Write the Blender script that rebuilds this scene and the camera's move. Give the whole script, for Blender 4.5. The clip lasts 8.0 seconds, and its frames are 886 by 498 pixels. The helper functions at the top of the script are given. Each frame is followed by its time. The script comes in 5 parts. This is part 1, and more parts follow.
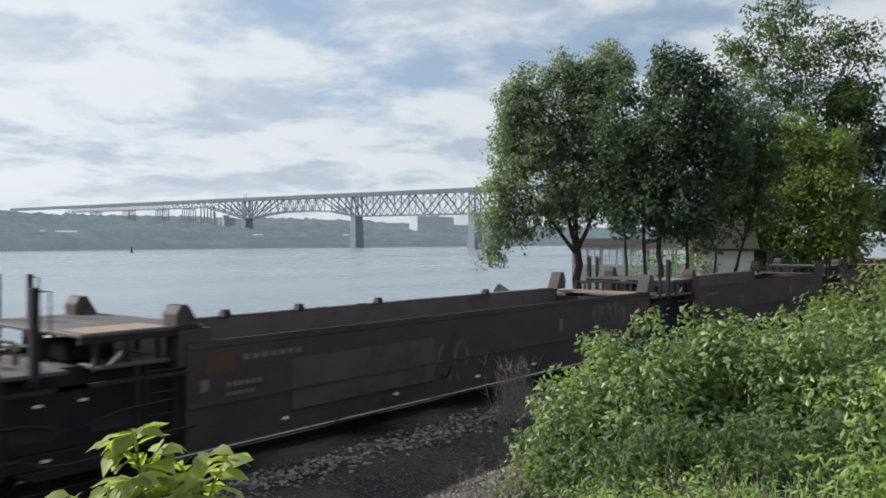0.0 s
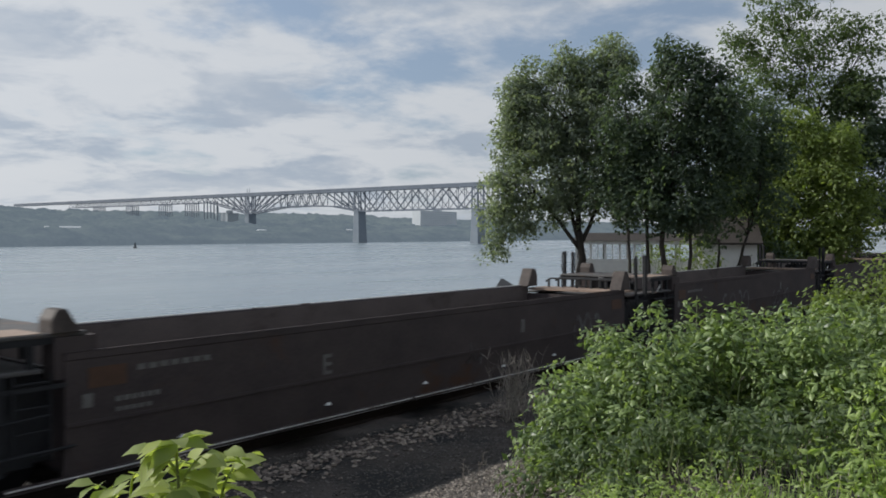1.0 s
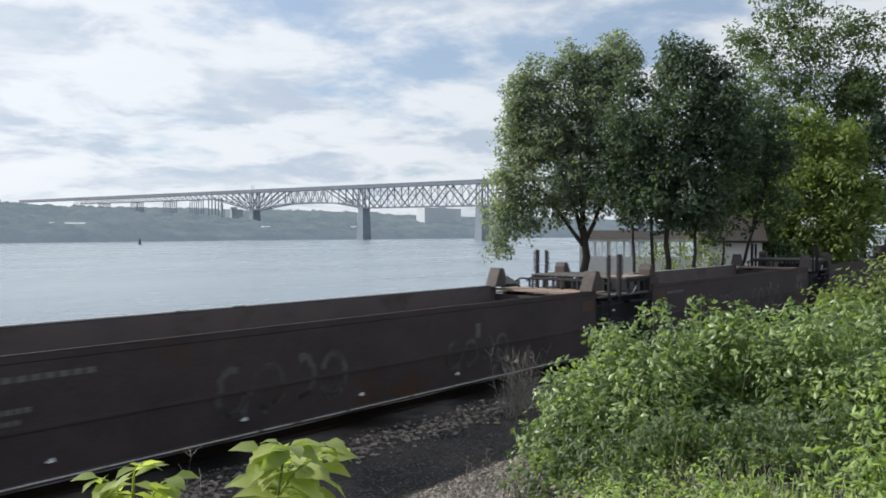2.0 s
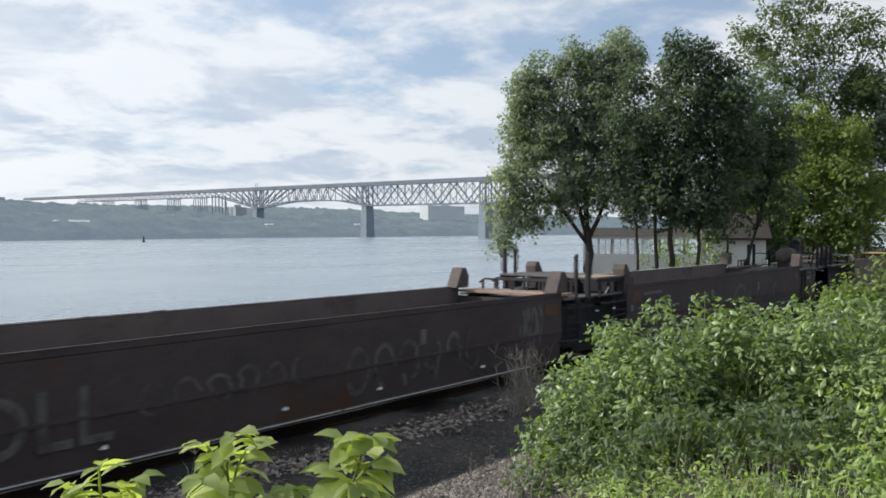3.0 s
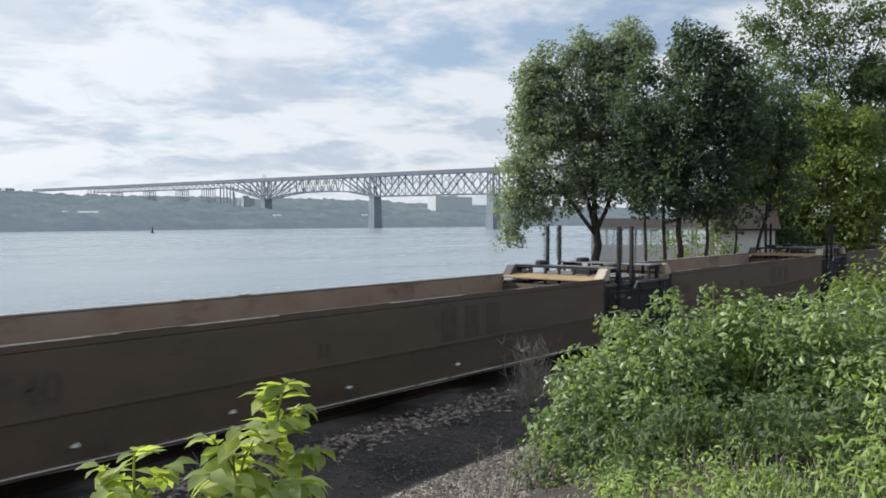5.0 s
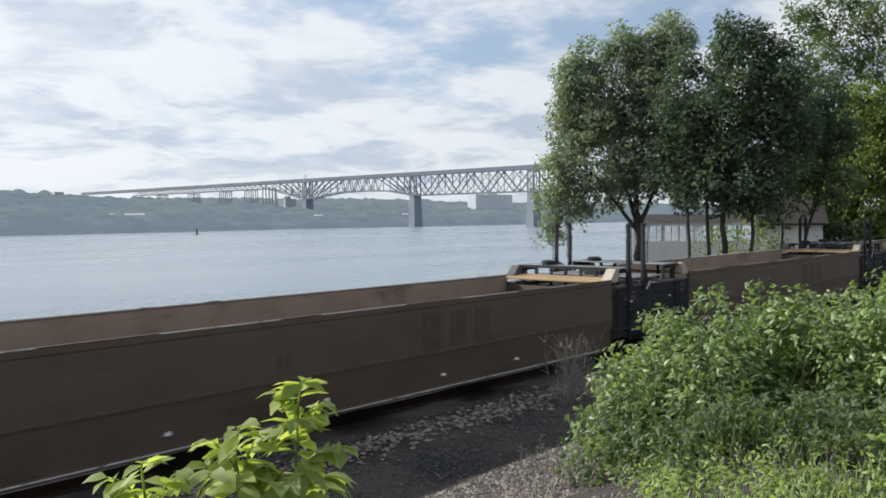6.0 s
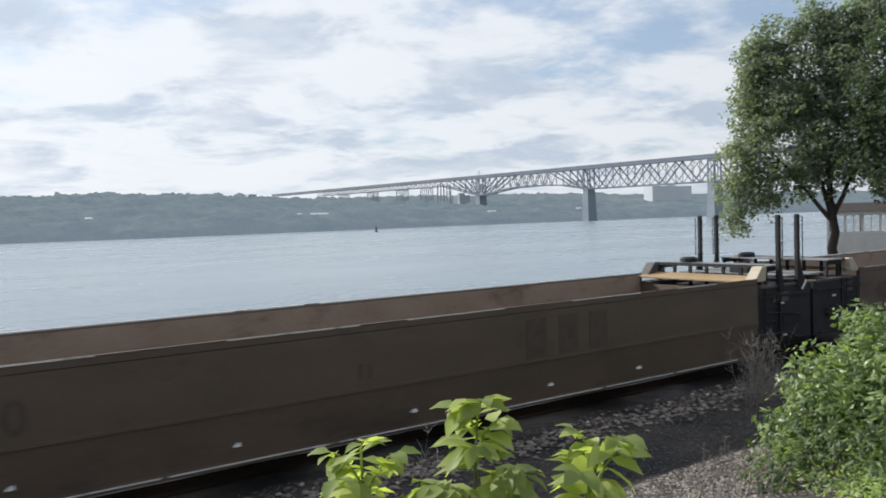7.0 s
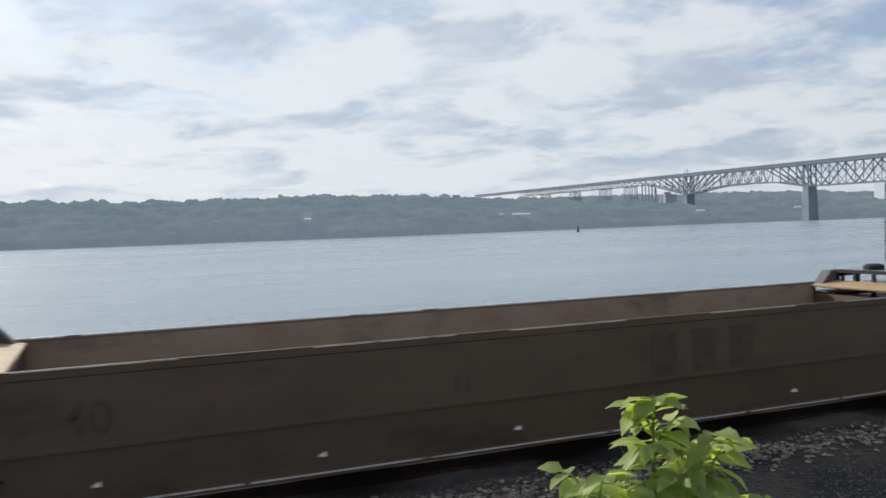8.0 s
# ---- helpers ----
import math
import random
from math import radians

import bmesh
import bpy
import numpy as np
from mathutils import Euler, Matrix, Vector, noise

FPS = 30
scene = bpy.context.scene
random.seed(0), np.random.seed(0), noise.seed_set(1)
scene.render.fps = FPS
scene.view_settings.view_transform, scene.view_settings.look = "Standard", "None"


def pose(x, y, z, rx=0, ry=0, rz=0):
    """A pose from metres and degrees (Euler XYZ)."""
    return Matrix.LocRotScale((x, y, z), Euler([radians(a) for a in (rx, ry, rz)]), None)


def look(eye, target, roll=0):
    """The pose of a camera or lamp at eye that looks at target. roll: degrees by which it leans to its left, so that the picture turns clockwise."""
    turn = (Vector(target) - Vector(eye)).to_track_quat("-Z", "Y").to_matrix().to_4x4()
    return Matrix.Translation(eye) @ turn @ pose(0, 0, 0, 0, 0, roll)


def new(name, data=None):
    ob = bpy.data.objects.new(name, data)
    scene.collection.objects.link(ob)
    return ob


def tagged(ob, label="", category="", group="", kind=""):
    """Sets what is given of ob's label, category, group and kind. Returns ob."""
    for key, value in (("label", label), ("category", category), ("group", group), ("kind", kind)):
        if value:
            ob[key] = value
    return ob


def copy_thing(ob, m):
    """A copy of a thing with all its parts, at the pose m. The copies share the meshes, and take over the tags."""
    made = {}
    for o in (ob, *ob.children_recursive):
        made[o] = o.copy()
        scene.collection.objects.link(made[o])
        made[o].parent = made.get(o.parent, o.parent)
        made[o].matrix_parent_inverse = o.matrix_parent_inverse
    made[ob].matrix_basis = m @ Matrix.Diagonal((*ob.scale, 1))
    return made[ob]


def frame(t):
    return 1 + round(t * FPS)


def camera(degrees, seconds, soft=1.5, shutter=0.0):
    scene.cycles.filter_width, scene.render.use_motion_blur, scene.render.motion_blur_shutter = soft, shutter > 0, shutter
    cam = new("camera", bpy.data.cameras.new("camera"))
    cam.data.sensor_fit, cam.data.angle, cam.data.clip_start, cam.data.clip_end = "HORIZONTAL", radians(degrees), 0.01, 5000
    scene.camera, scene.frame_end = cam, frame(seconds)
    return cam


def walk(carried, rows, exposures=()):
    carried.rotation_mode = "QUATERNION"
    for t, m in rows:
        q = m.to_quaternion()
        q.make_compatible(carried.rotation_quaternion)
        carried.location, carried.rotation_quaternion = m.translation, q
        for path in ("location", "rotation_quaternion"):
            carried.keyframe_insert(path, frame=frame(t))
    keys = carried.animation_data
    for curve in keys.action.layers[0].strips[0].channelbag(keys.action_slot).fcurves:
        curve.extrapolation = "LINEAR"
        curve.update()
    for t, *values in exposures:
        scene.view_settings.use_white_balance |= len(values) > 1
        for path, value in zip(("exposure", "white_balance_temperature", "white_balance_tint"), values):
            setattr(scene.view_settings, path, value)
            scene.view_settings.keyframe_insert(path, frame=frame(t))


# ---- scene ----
EYE_Z = 3.03
cam = camera(56.0, 8.0, soft=1.75, shutter=0.12)
PATH = [
    (0.0, -51.674, -0.674, -0.145), (0.5, -51.598, -0.807, -0.242), (1.0, -51.467, -1.034, -0.028),
    (1.5, -51.304, -1.163, -0.080), (3.0, -50.941, -1.409, -0.130), (3.5, -50.847, -1.562, -0.089),
    (4.0, -50.911, -1.760, -0.227), (4.5, -50.824, -1.938, -0.261), (4.7, -50.76, -1.98, -0.22),
    (5.8, -48.30, -2.12, 0.42), (6.0, -47.647, -2.144, 0.577), (6.5, -43.972, -2.220, 1.247),
    (7.0, -35.791, -2.246, 1.705), (7.5, -28.012, -1.997, 1.609), (8.0, -21.991, -1.824, 1.809)]
walk(cam, [(t, pose(0, 0, EYE_Z, 90 + p, r, y)) for t, y, p, r in PATH],
     exposures=[(0.0, 0.15, 6300, 10), (0.5, -0.13, 6300, 10), (1.0, -0.21, 6300, 10), (1.5, 0.26, 6300, 10), (3.0, 0.30, 6300, 10), (6.0, 0.27, 6300, 10), (7.2, 0.23, 6300, 10), (8.0, 0.05, 6300, 10)])

# ---- sky, clouds and sun ----
SUN_AZ, SUN_EL = 20.0, 27.0      # degrees left of the river's normal, and above the horizon
sun_way = Vector((-math.sin(radians(SUN_AZ)) * math.cos(radians(SUN_EL)), math.cos(radians(SUN_AZ)) * math.cos(radians(SUN_EL)), math.sin(radians(SUN_EL))))
sun = new("sun", bpy.data.lights.new("sun", "SUN"))
sun.data.energy, sun.data.angle, sun.data.color = 4.8, radians(2.0), (1.0, 0.95, 0.86)
sun.matrix_world = look(sun_way * 200, (0, 0, 0))


class Nodes:
    """Short-hand for building a node tree."""
    def __init__(self, tree):
        self.tree = tree
        tree.nodes.clear()

    def add(self, kind, ins=None):
        n = self.tree.nodes.new(kind)
        for k, v in (ins or {}).items():
            self.put(n.inputs[k], v)
        return n

    def put(self, socket, v):
        if isinstance(v, bpy.types.NodeSocket):
            self.tree.links.new(v, socket)
        else:
            socket.default_value = v

    def math(self, op, a, b=0.0, clamp=False):
        n = self.add("ShaderNodeMath")
        n.operation, n.use_clamp = op, clamp
        self.put(n.inputs[0], a)
        self.put(n.inputs[1], b)
        return n.outputs[0]

    def mix(self, fac, a, b, blend="MIX"):
        n = self.add("ShaderNodeMix")
        n.data_type, n.blend_type = "RGBA", blend
        self.put(n.inputs[0], fac)
        self.put(n.inputs[6], a)
        self.put(n.inputs[7], b)
        return n.outputs[2]

    def ramp(self, fac, lo, hi, interp="EASE"):
        n = self.add("ShaderNodeValToRGB", {0: fac})
        n.color_ramp.interpolation = interp
        n.color_ramp.elements[0].position, n.color_ramp.elements[1].position = lo, hi
        return n.outputs[0]

    def noise(self, vec, scale, detail=4.0, rough=0.55, dist=0.0):
        n = self.add("ShaderNodeTexNoise", {"Scale": scale, "Detail": detail, "Roughness": rough, "Distortion": dist})
        if vec is not None:
            self.put(n.inputs["Vector"], vec)
        return n.outputs[0]


def rgb(c):
    return (c[0], c[1], c[2], 1.0)


def build_world():
    world = bpy.data.worlds.new("world")
    scene.world = world
    world.use_nodes = True
    k = Nodes(world.node_tree)
    sky = k.add("ShaderNodeTexSky")
    sky.sky_type, sky.sun_disc, sky.sun_elevation, sky.sun_rotation = "NISHITA", False, radians(SUN_EL), radians(-SUN_AZ)
    blue = k.mix(1.0, sky.outputs[0], (0.115, 0.115, 0.115, 1), "MULTIPLY")
    d = k.add("ShaderNodeTexCoord").outputs["Generated"]
    xyz = k.add("ShaderNodeSeparateXYZ", {0: d})
    up = k.math("ADD", k.math("MAXIMUM", xyz.outputs[2], 0.0), 0.17)
    flat = k.add("ShaderNodeCombineXYZ", {0: k.math("DIVIDE", xyz.outputs[0], up), 1: k.math("DIVIDE", xyz.outputs[1], up), 2: 0.3}).outputs[0]
    big = k.noise(flat, 1.25, 9.0, 0.55, 0.20)
    fine = k.noise(flat, 4.2, 9.0, 0.60, 0.15)
    body = k.math("ADD", k.math("MULTIPLY", big, 0.72), k.math("MULTIPLY", fine, 0.28))
    # gaps of open sky higher up, a nearly closed white deck lower down
    body = k.math("ADD", body, k.math("MULTIPLY", k.math("SUBTRACT", 0.16, k.math("MINIMUM", xyz.outputs[2], 0.27)), 0.36))
    cover = k.ramp(body, 0.365, 0.505)
    thick = k.ramp(body, 0.50, 0.64)
    shade = k.ramp(k.noise(flat, 2.1, 9.0, 0.57, 0.25), 0.46, 0.63)
    cloud = k.mix(k.math("MULTIPLY", shade, 1.0), (0.79, 0.81, 0.83, 1), (0.50, 0.565, 0.65, 1))
    cloud = k.mix(k.math("MULTIPLY", thick, 0.45), cloud, (0.83, 0.84, 0.85, 1))
    blue = k.mix(0.6, blue, (0.42, 0.52, 0.67, 1))
    col = k.mix(k.math("MULTIPLY", cover, 0.93), blue, cloud)
    dots = k.add("ShaderNodeVectorMath", {0: d, 1: tuple(sun_way)})
    dots.operation = "DOT_PRODUCT"
    dot = dots.outputs["Value"]
    low = k.math("SUBTRACT", 1.0, k.math("MULTIPLY", k.math("MAXIMUM", xyz.outputs[2], 0.0), 14.0, True))
    col = k.mix(k.math("MULTIPLY", k.math("MAXIMUM", low, 0.0), 0.55), col, (0.72, 0.76, 0.80, 1))
    # clouds turned from the sun are greyer; those round it glow
    away = k.math("ADD", k.math("MULTIPLY", dot, 0.5), 0.5)
    dim = k.math("ADD", 0.60, k.math("MULTIPLY", away, 0.42))
    grey = k.add("ShaderNodeCombineXYZ", {0: dim, 1: dim, 2: dim}).outputs[0]
    col = k.mix(1.0, col, grey, "MULTIPLY")
    glow = k.math("POWER", k.math("MAXIMUM", dot, 0.0), 9.0)
    col = k.mix(k.math("MULTIPLY", glow, 0.12), col, (1.2, 1.18, 1.14, 1))
    bg = k.add("ShaderNodeBackground", {0: col, 1: 1.0})
    out = k.add("ShaderNodeOutputWorld", {0: bg.outputs[0]})


build_world()

# ---- materials ----


def surface(name, a, b, scale=3.0, fine=40.0, rough=0.8, metal=0.0, bump=0.3, dirt=None, dirt_at=(0.5, 0.7), islands=0.0, stretch=None, obj_random=0.0, depth=0.02, gloss=0.5):
    """A two-scale procedural surface: colours a to b, with an optional third colour in patches."""
    m = bpy.data.materials.new(name)
    m.use_nodes = True
    k = Nodes(m.node_tree)
    vec = k.add("ShaderNodeTexCoord").outputs["Object"]
    if stretch:
        vec = k.add("ShaderNodeMapping", {0: vec, 3: stretch}).outputs[0]
    n1, n2 = k.noise(vec, scale, 5.0), k.noise(vec, fine, 3.0)
    f = k.math("ADD", k.math("MULTIPLY", n1, 0.6), k.math("MULTIPLY", n2, 0.4))
    col = k.mix(k.ramp(f, 0.32, 0.68, "LINEAR"), rgb(a), rgb(b))
    if dirt:
        col = k.mix(k.ramp(k.noise(vec, scale * 0.6, 6.0, 0.65), *dirt_at), col, rgb(dirt))
    if islands or obj_random:
        src = k.add("ShaderNodeNewGeometry").outputs["Random Per Island"] if islands else k.add("ShaderNodeObjectInfo").outputs["Random"]
        amount = islands or obj_random
        v = k.math("ADD", k.math("MULTIPLY", src, 2 * amount), 1 - amount)
        hsv = k.add("ShaderNodeHueSaturation", {"Value": v, "Color": col, "Hue": k.math("ADD", k.math("MULTIPLY", src, amount * 0.06), 0.5 - amount * 0.03)})
        col = hsv.outputs[0]
    bs = k.add("ShaderNodeBsdfPrincipled", {"Base Color": col, "Metallic": metal, "Specular IOR Level": gloss, "Roughness": k.math("ADD", k.math("MULTIPLY", n2, 0.2), rough - 0.1, True)})
    if bump:
        k.put(bs.inputs["Normal"], k.add("ShaderNodeBump", {"Strength": bump, "Distance": depth, "Height": f}).outputs[0])
    k.add("ShaderNodeOutputMaterial", {0: bs.outputs[0]})
    return m


def leaf_surface(name, a, b, through_amount=0.35, rough=0.55):
    """Leaves: colour varies leaf by leaf; light passes through."""
    m = bpy.data.materials.new(name)
    m.use_nodes = True
    k = Nodes(m.node_tree)
    isl = k.add("ShaderNodeNewGeometry").outputs["Random Per Island"]
    pos = k.add("ShaderNodeTexCoord").outputs["Object"]
    f = k.math("ADD", k.math("MULTIPLY", isl, 0.55), k.math("MULTIPLY", k.noise(pos, 1.3, 3.0), 0.62), True)
    col = k.mix(k.ramp(f, 0.2, 0.95, "LINEAR"), rgb(a), rgb(b))
    bs = k.add("ShaderNodeBsdfPrincipled", {"Base Color": col, "Roughness": rough, "Specular IOR Level": 0.4})
    tr = k.add("ShaderNodeBsdfTranslucent", {0: k.mix(1.0, col, (1.5, 1.6, 0.7, 1), "MULTIPLY")})
    mx = k.add("ShaderNodeMixShader", {0: through_amount, 1: bs.outputs[0], 2: tr.outputs[0]})
    k.add("ShaderNodeOutputMaterial", {0: mx.outputs[0]})
    return m


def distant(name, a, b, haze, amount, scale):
    """Wooded backdrop a kilometre off across the river; haze is painted on as emission."""
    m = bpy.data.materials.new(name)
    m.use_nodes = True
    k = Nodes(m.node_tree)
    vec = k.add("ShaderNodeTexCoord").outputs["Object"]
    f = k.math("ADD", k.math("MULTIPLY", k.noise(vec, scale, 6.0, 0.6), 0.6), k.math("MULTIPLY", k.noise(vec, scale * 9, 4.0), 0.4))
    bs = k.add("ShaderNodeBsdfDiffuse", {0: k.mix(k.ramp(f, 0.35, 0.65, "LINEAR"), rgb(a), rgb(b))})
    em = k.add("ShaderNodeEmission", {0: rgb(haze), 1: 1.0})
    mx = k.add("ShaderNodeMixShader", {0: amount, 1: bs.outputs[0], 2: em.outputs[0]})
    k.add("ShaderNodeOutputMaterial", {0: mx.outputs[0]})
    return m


def water_surface():
    m = bpy.data.materials.new("river_water")
    m.use_nodes = True
    k = Nodes(m.node_tree)
    pos = k.add("ShaderNodeTexCoord").outputs["Object"]
    wide = k.add("ShaderNodeMapping", {0: pos, 3: (0.35, 1.0, 1.0), 2: (0, 0, radians(35))}).outputs[0]
    w1, w2, w3 = k.noise(wide, 0.22, 3.0), k.noise(wide, 1.1, 4.0, 0.6), k.noise(wide, 0.02, 4.0)
    h = k.math("ADD", k.math("MULTIPLY", w1, 1.0), k.math("MULTIPLY", w2, 0.35))
    h = k.math("MULTIPLY", h, k.math("ADD", 0.5, w3))
    bs = k.add("ShaderNodeBsdfPrincipled", {"Base Color": k.mix(k.ramp(w3, 0.3, 0.7), (0.20, 0.25, 0.285, 1), (0.27, 0.32, 0.35, 1)), "Roughness": k.math("ADD", 0.10, k.math("MULTIPLY", k.noise(wide, 0.045, 5.0, 0.65), 0.30)), "IOR": 1.33})
    k.put(bs.inputs["Normal"], k.add("ShaderNodeBump", {"Strength": 0.85, "Distance": 0.5, "Height": h}).outputs[0])
    k.add("ShaderNodeOutputMaterial", {0: bs.outputs[0]})
    return m


WATER = water_surface()
GROUND = surface("ballast_ground", (0.040, 0.034, 0.030), (0.085, 0.072, 0.063), 0.8, 22.0, 0.95, 0, 0.9, (0.022, 0.022, 0.022), (0.46, 0.60), depth=0.05, gloss=0.3)
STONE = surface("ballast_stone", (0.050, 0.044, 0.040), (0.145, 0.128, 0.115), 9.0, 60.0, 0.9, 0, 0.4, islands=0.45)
# Ballast stone browned like dry litter and lightened to paint in the sunlight.
SUNSTONE = surface("sun_lightened_gravel_stone", (0.15, 0.128, 0.108), (0.36, 0.312, 0.268), 9.0, 60.0, 0.9, 0, 0.4, islands=0.45)
RUBBLE = surface("brown_rubble", (0.115, 0.088, 0.072), (0.34, 0.285, 0.240), 7.0, 50.0, 0.9, 0, 0.4, islands=0.5)
SLEEPER = surface("tarred_wood", (0.022, 0.018, 0.015), (0.055, 0.046, 0.038), 3.0, 30.0, 0.9, 0, 0.5, stretch=(6, 1, 6))
RAILSTEEL = surface("rail_steel", (0.020, 0.015, 0.013), (0.036, 0.027, 0.022), 4.0, 40.0, 0.8, 0.0, 0.2, gloss=0.2)
POLISHED = surface("polished_steel", (0.16, 0.155, 0.15), (0.26, 0.255, 0.25), 4.0, 60.0, 0.5, 0.8, 0.05)
CARBLACK = surface("dull_black_brown_paint", (0.050, 0.041, 0.042), (0.086, 0.069, 0.066), 1.1, 18.0, 0.72, 0.0, 0.25, (0.085, 0.045, 0.028), (0.56, 0.74), stretch=(1, 1, 1.6), gloss=0.2)
CARORANGE = surface("weathered_orange_brown_paint", (0.085, 0.061, 0.043), (0.127, 0.090, 0.063), 0.9, 16.0, 0.65, 0.0, 0.2, (0.056, 0.040, 0.030), (0.52, 0.74), stretch=(1, 1, 2.2))
CARDARK = surface("black_painted_steel", (0.015, 0.0155, 0.018), (0.032, 0.033, 0.036), 2.0, 25.0, 0.75, 0.0, 0.25, (0.030, 0.023, 0.020), (0.56, 0.75), gloss=0.3)
# Edge wear taken to near-white, so the skylight it catches is painted in.
LIP = surface("worn_edge_with_sky_shine", (0.60, 0.59, 0.58), (0.80, 0.79, 0.77), 2.5, 30.0, 0.45, 0.2, 0.1, (0.16, 0.12, 0.10), (0.60, 0.64))
GRATING = surface("grey_walkway_plate", (0.055, 0.052, 0.051), (0.105, 0.10, 0.097), 3.0, 45.0, 0.7, 0.0, 0.3, (0.17, 0.11, 0.08), (0.5, 0.7))
WALKWAY = surface("galvanised_walkway_grating", (0.20, 0.205, 0.21), (0.33, 0.335, 0.34), 3.0, 45.0, 0.5, 0.5, 0.3, (0.14, 0.11, 0.09), (0.55, 0.7))
RUSTPLATE = surface("rusty_deck_plate", (0.25, 0.17, 0.125), (0.38, 0.29, 0.23), 2.5, 30.0, 0.7, 0.1, 0.3, (0.14, 0.09, 0.06), (0.5, 0.7))
YELLOWPLATE = surface("ochre_deck_plate", (0.30, 0.195, 0.095), (0.42, 0.30, 0.165), 2.5, 30.0, 0.6, 0.0, 0.2, (0.22, 0.15, 0.10), (0.55, 0.7))
GUIDE = surface("rubbed_steel_guide", (0.055, 0.047, 0.044), (0.12, 0.098, 0.088), 4.0, 40.0, 0.7, 0.0, 0.3, (0.05, 0.040, 0.036), (0.5, 0.7), gloss=0.25)
CREAM = surface("cream_painted_steel", (0.40, 0.345, 0.25), (0.54, 0.47, 0.36), 4.0, 40.0, 0.6, 0.0, 0.2)
GRAFFITI = surface("faded_grey_spray_paint", (0.075, 0.072, 0.072), (0.135, 0.13, 0.13), 3.0, 30.0, 0.7, 0, 0.1, (0.050, 0.040, 0.038), (0.42, 0.62))
FADED = surface("nearly_worn_off_spray_paint", (0.062, 0.056, 0.055), (0.105, 0.10, 0.098), 3.0, 30.0, 0.7, 0, 0.1, (0.050, 0.040, 0.038), (0.42, 0.62))
CARGREY = surface("faded_grey_touch_up_paint", (0.055, 0.052, 0.045), (0.085, 0.080, 0.070), 1.5, 18.0, 0.7, 0, 0.2, (0.035, 0.03, 0.027), (0.5, 0.7))
STENCIL = surface("dark_stencil_paint", (0.058, 0.043, 0.033), (0.10, 0.072, 0.052), 6.0, 40.0, 0.7)
STENCILPALE = surface("pale_stencil_paint", (0.10, 0.095, 0.09), (0.18, 0.175, 0.165), 6.0, 40.0, 0.7)
ORANGEPATCH = surface("orange_marking", (0.066, 0.034, 0.020), (0.10, 0.050, 0.028), 6.0, 40.0, 0.7)
PAPER = surface("white_placard", (0.62, 0.62, 0.60), (0.78, 0.78, 0.76), 8.0, 50.0, 0.6)
# Paler copies of the wall paints, with the well's inside light coloured in.
INNERLIT = surface("rust_brown_paint_lit_copy", (0.25, 0.180, 0.132), (0.35, 0.270, 0.208), 1.0, 14.0, 0.75, 0.0, 0.2, (0.15, 0.10, 0.070), (0.5, 0.7), stretch=(1, 1, 2.0))
DARKINNERLIT = surface("dark_paint_lit_copy", (0.085, 0.070, 0.066), (0.135, 0.110, 0.102), 1.0, 14.0, 0.75, 0.0, 0.2, (0.055, 0.042, 0.038), (0.5, 0.7), stretch=(1, 1, 2.0))
BARK = surface("dark_bark", (0.028, 0.024, 0.020), (0.068, 0.058, 0.048), 4.0, 30.0, 0.95, 0, 0.8, stretch=(1, 1, 0.25))
LEAFDARK = leaf_surface("deep_green_leaf", (0.046, 0.073, 0.055), (0.122, 0.165, 0.112), 0.46)
# Leaf green paled and greyed, so haze is painted into this crown.
LEAFHAZE = leaf_surface("green_leaf_with_haze", (0.135, 0.172, 0.145), (0.285, 0.322, 0.265), 0.50)
LEAFMID = leaf_surface("mid_green_leaf", (0.055, 0.090, 0.038), (0.155, 0.205, 0.095), 0.42)
LEAFLIGHT = leaf_surface("yellow_green_leaf", (0.105, 0.150, 0.042), (0.235, 0.290, 0.095), 0.45)
LEAFBUSH = leaf_surface("bright_bush_leaf", (0.020, 0.050, 0.022), (0.350, 0.445, 0.185), 0.34, 0.40)
LEAFFRESH = leaf_surface("fresh_shoot_leaf", (0.190, 0.245, 0.075), (0.520, 0.560, 0.220), 0.50)
LEAFWEED = leaf_surface("fresh_weed_leaf", (0.125, 0.190, 0.060), (0.420, 0.520, 0.195), 0.44, 0.45)
DRY = surface("dry_stalk", (0.22, 0.19, 0.165), (0.40, 0.36, 0.31), 8.0, 60.0, 0.9, islands=0.3)
STEM = surface("green_stem", (0.09, 0.12, 0.04), (0.16, 0.18, 0.07), 8.0, 60.0, 0.7)
SIDING = surface("white_clapboard_paint", (0.66, 0.65, 0.62), (0.80, 0.79, 0.76), 2.0, 25.0, 0.6, 0, 0.1)
TRIM = surface("white_trim_paint", (0.74, 0.74, 0.72), (0.83, 0.83, 0.81), 3.0, 30.0, 0.5, 0, 0.05)
SHINGLE = surface("brown_roof_shingle", (0.022, 0.018, 0.016), (0.048, 0.038, 0.032), 2.0, 30.0, 0.9, 0, 0.4, obj_random=0.2)
# Blue-grey base colours lightened so the distance haze is in the paint.
BRIDGESTEEL = surface("bridge_paint_with_haze", (0.145, 0.172, 0.212), (0.195, 0.225, 0.272), 0.05, 0.4, 0.8, 0, 0)
BRIDGEPIER = surface("pier_stone_with_haze", (0.21, 0.245, 0.285), (0.27, 0.305, 0.345), 0.08, 0.8, 0.9, 0, 0)
# Blue-grey emission stands in for air haze over the far woods.
FARWOOD = distant("far_woods_with_haze_emission", (0.015, 0.035, 0.018), (0.20, 0.22, 0.16), (0.218, 0.272, 0.332), 0.63, 0.03)
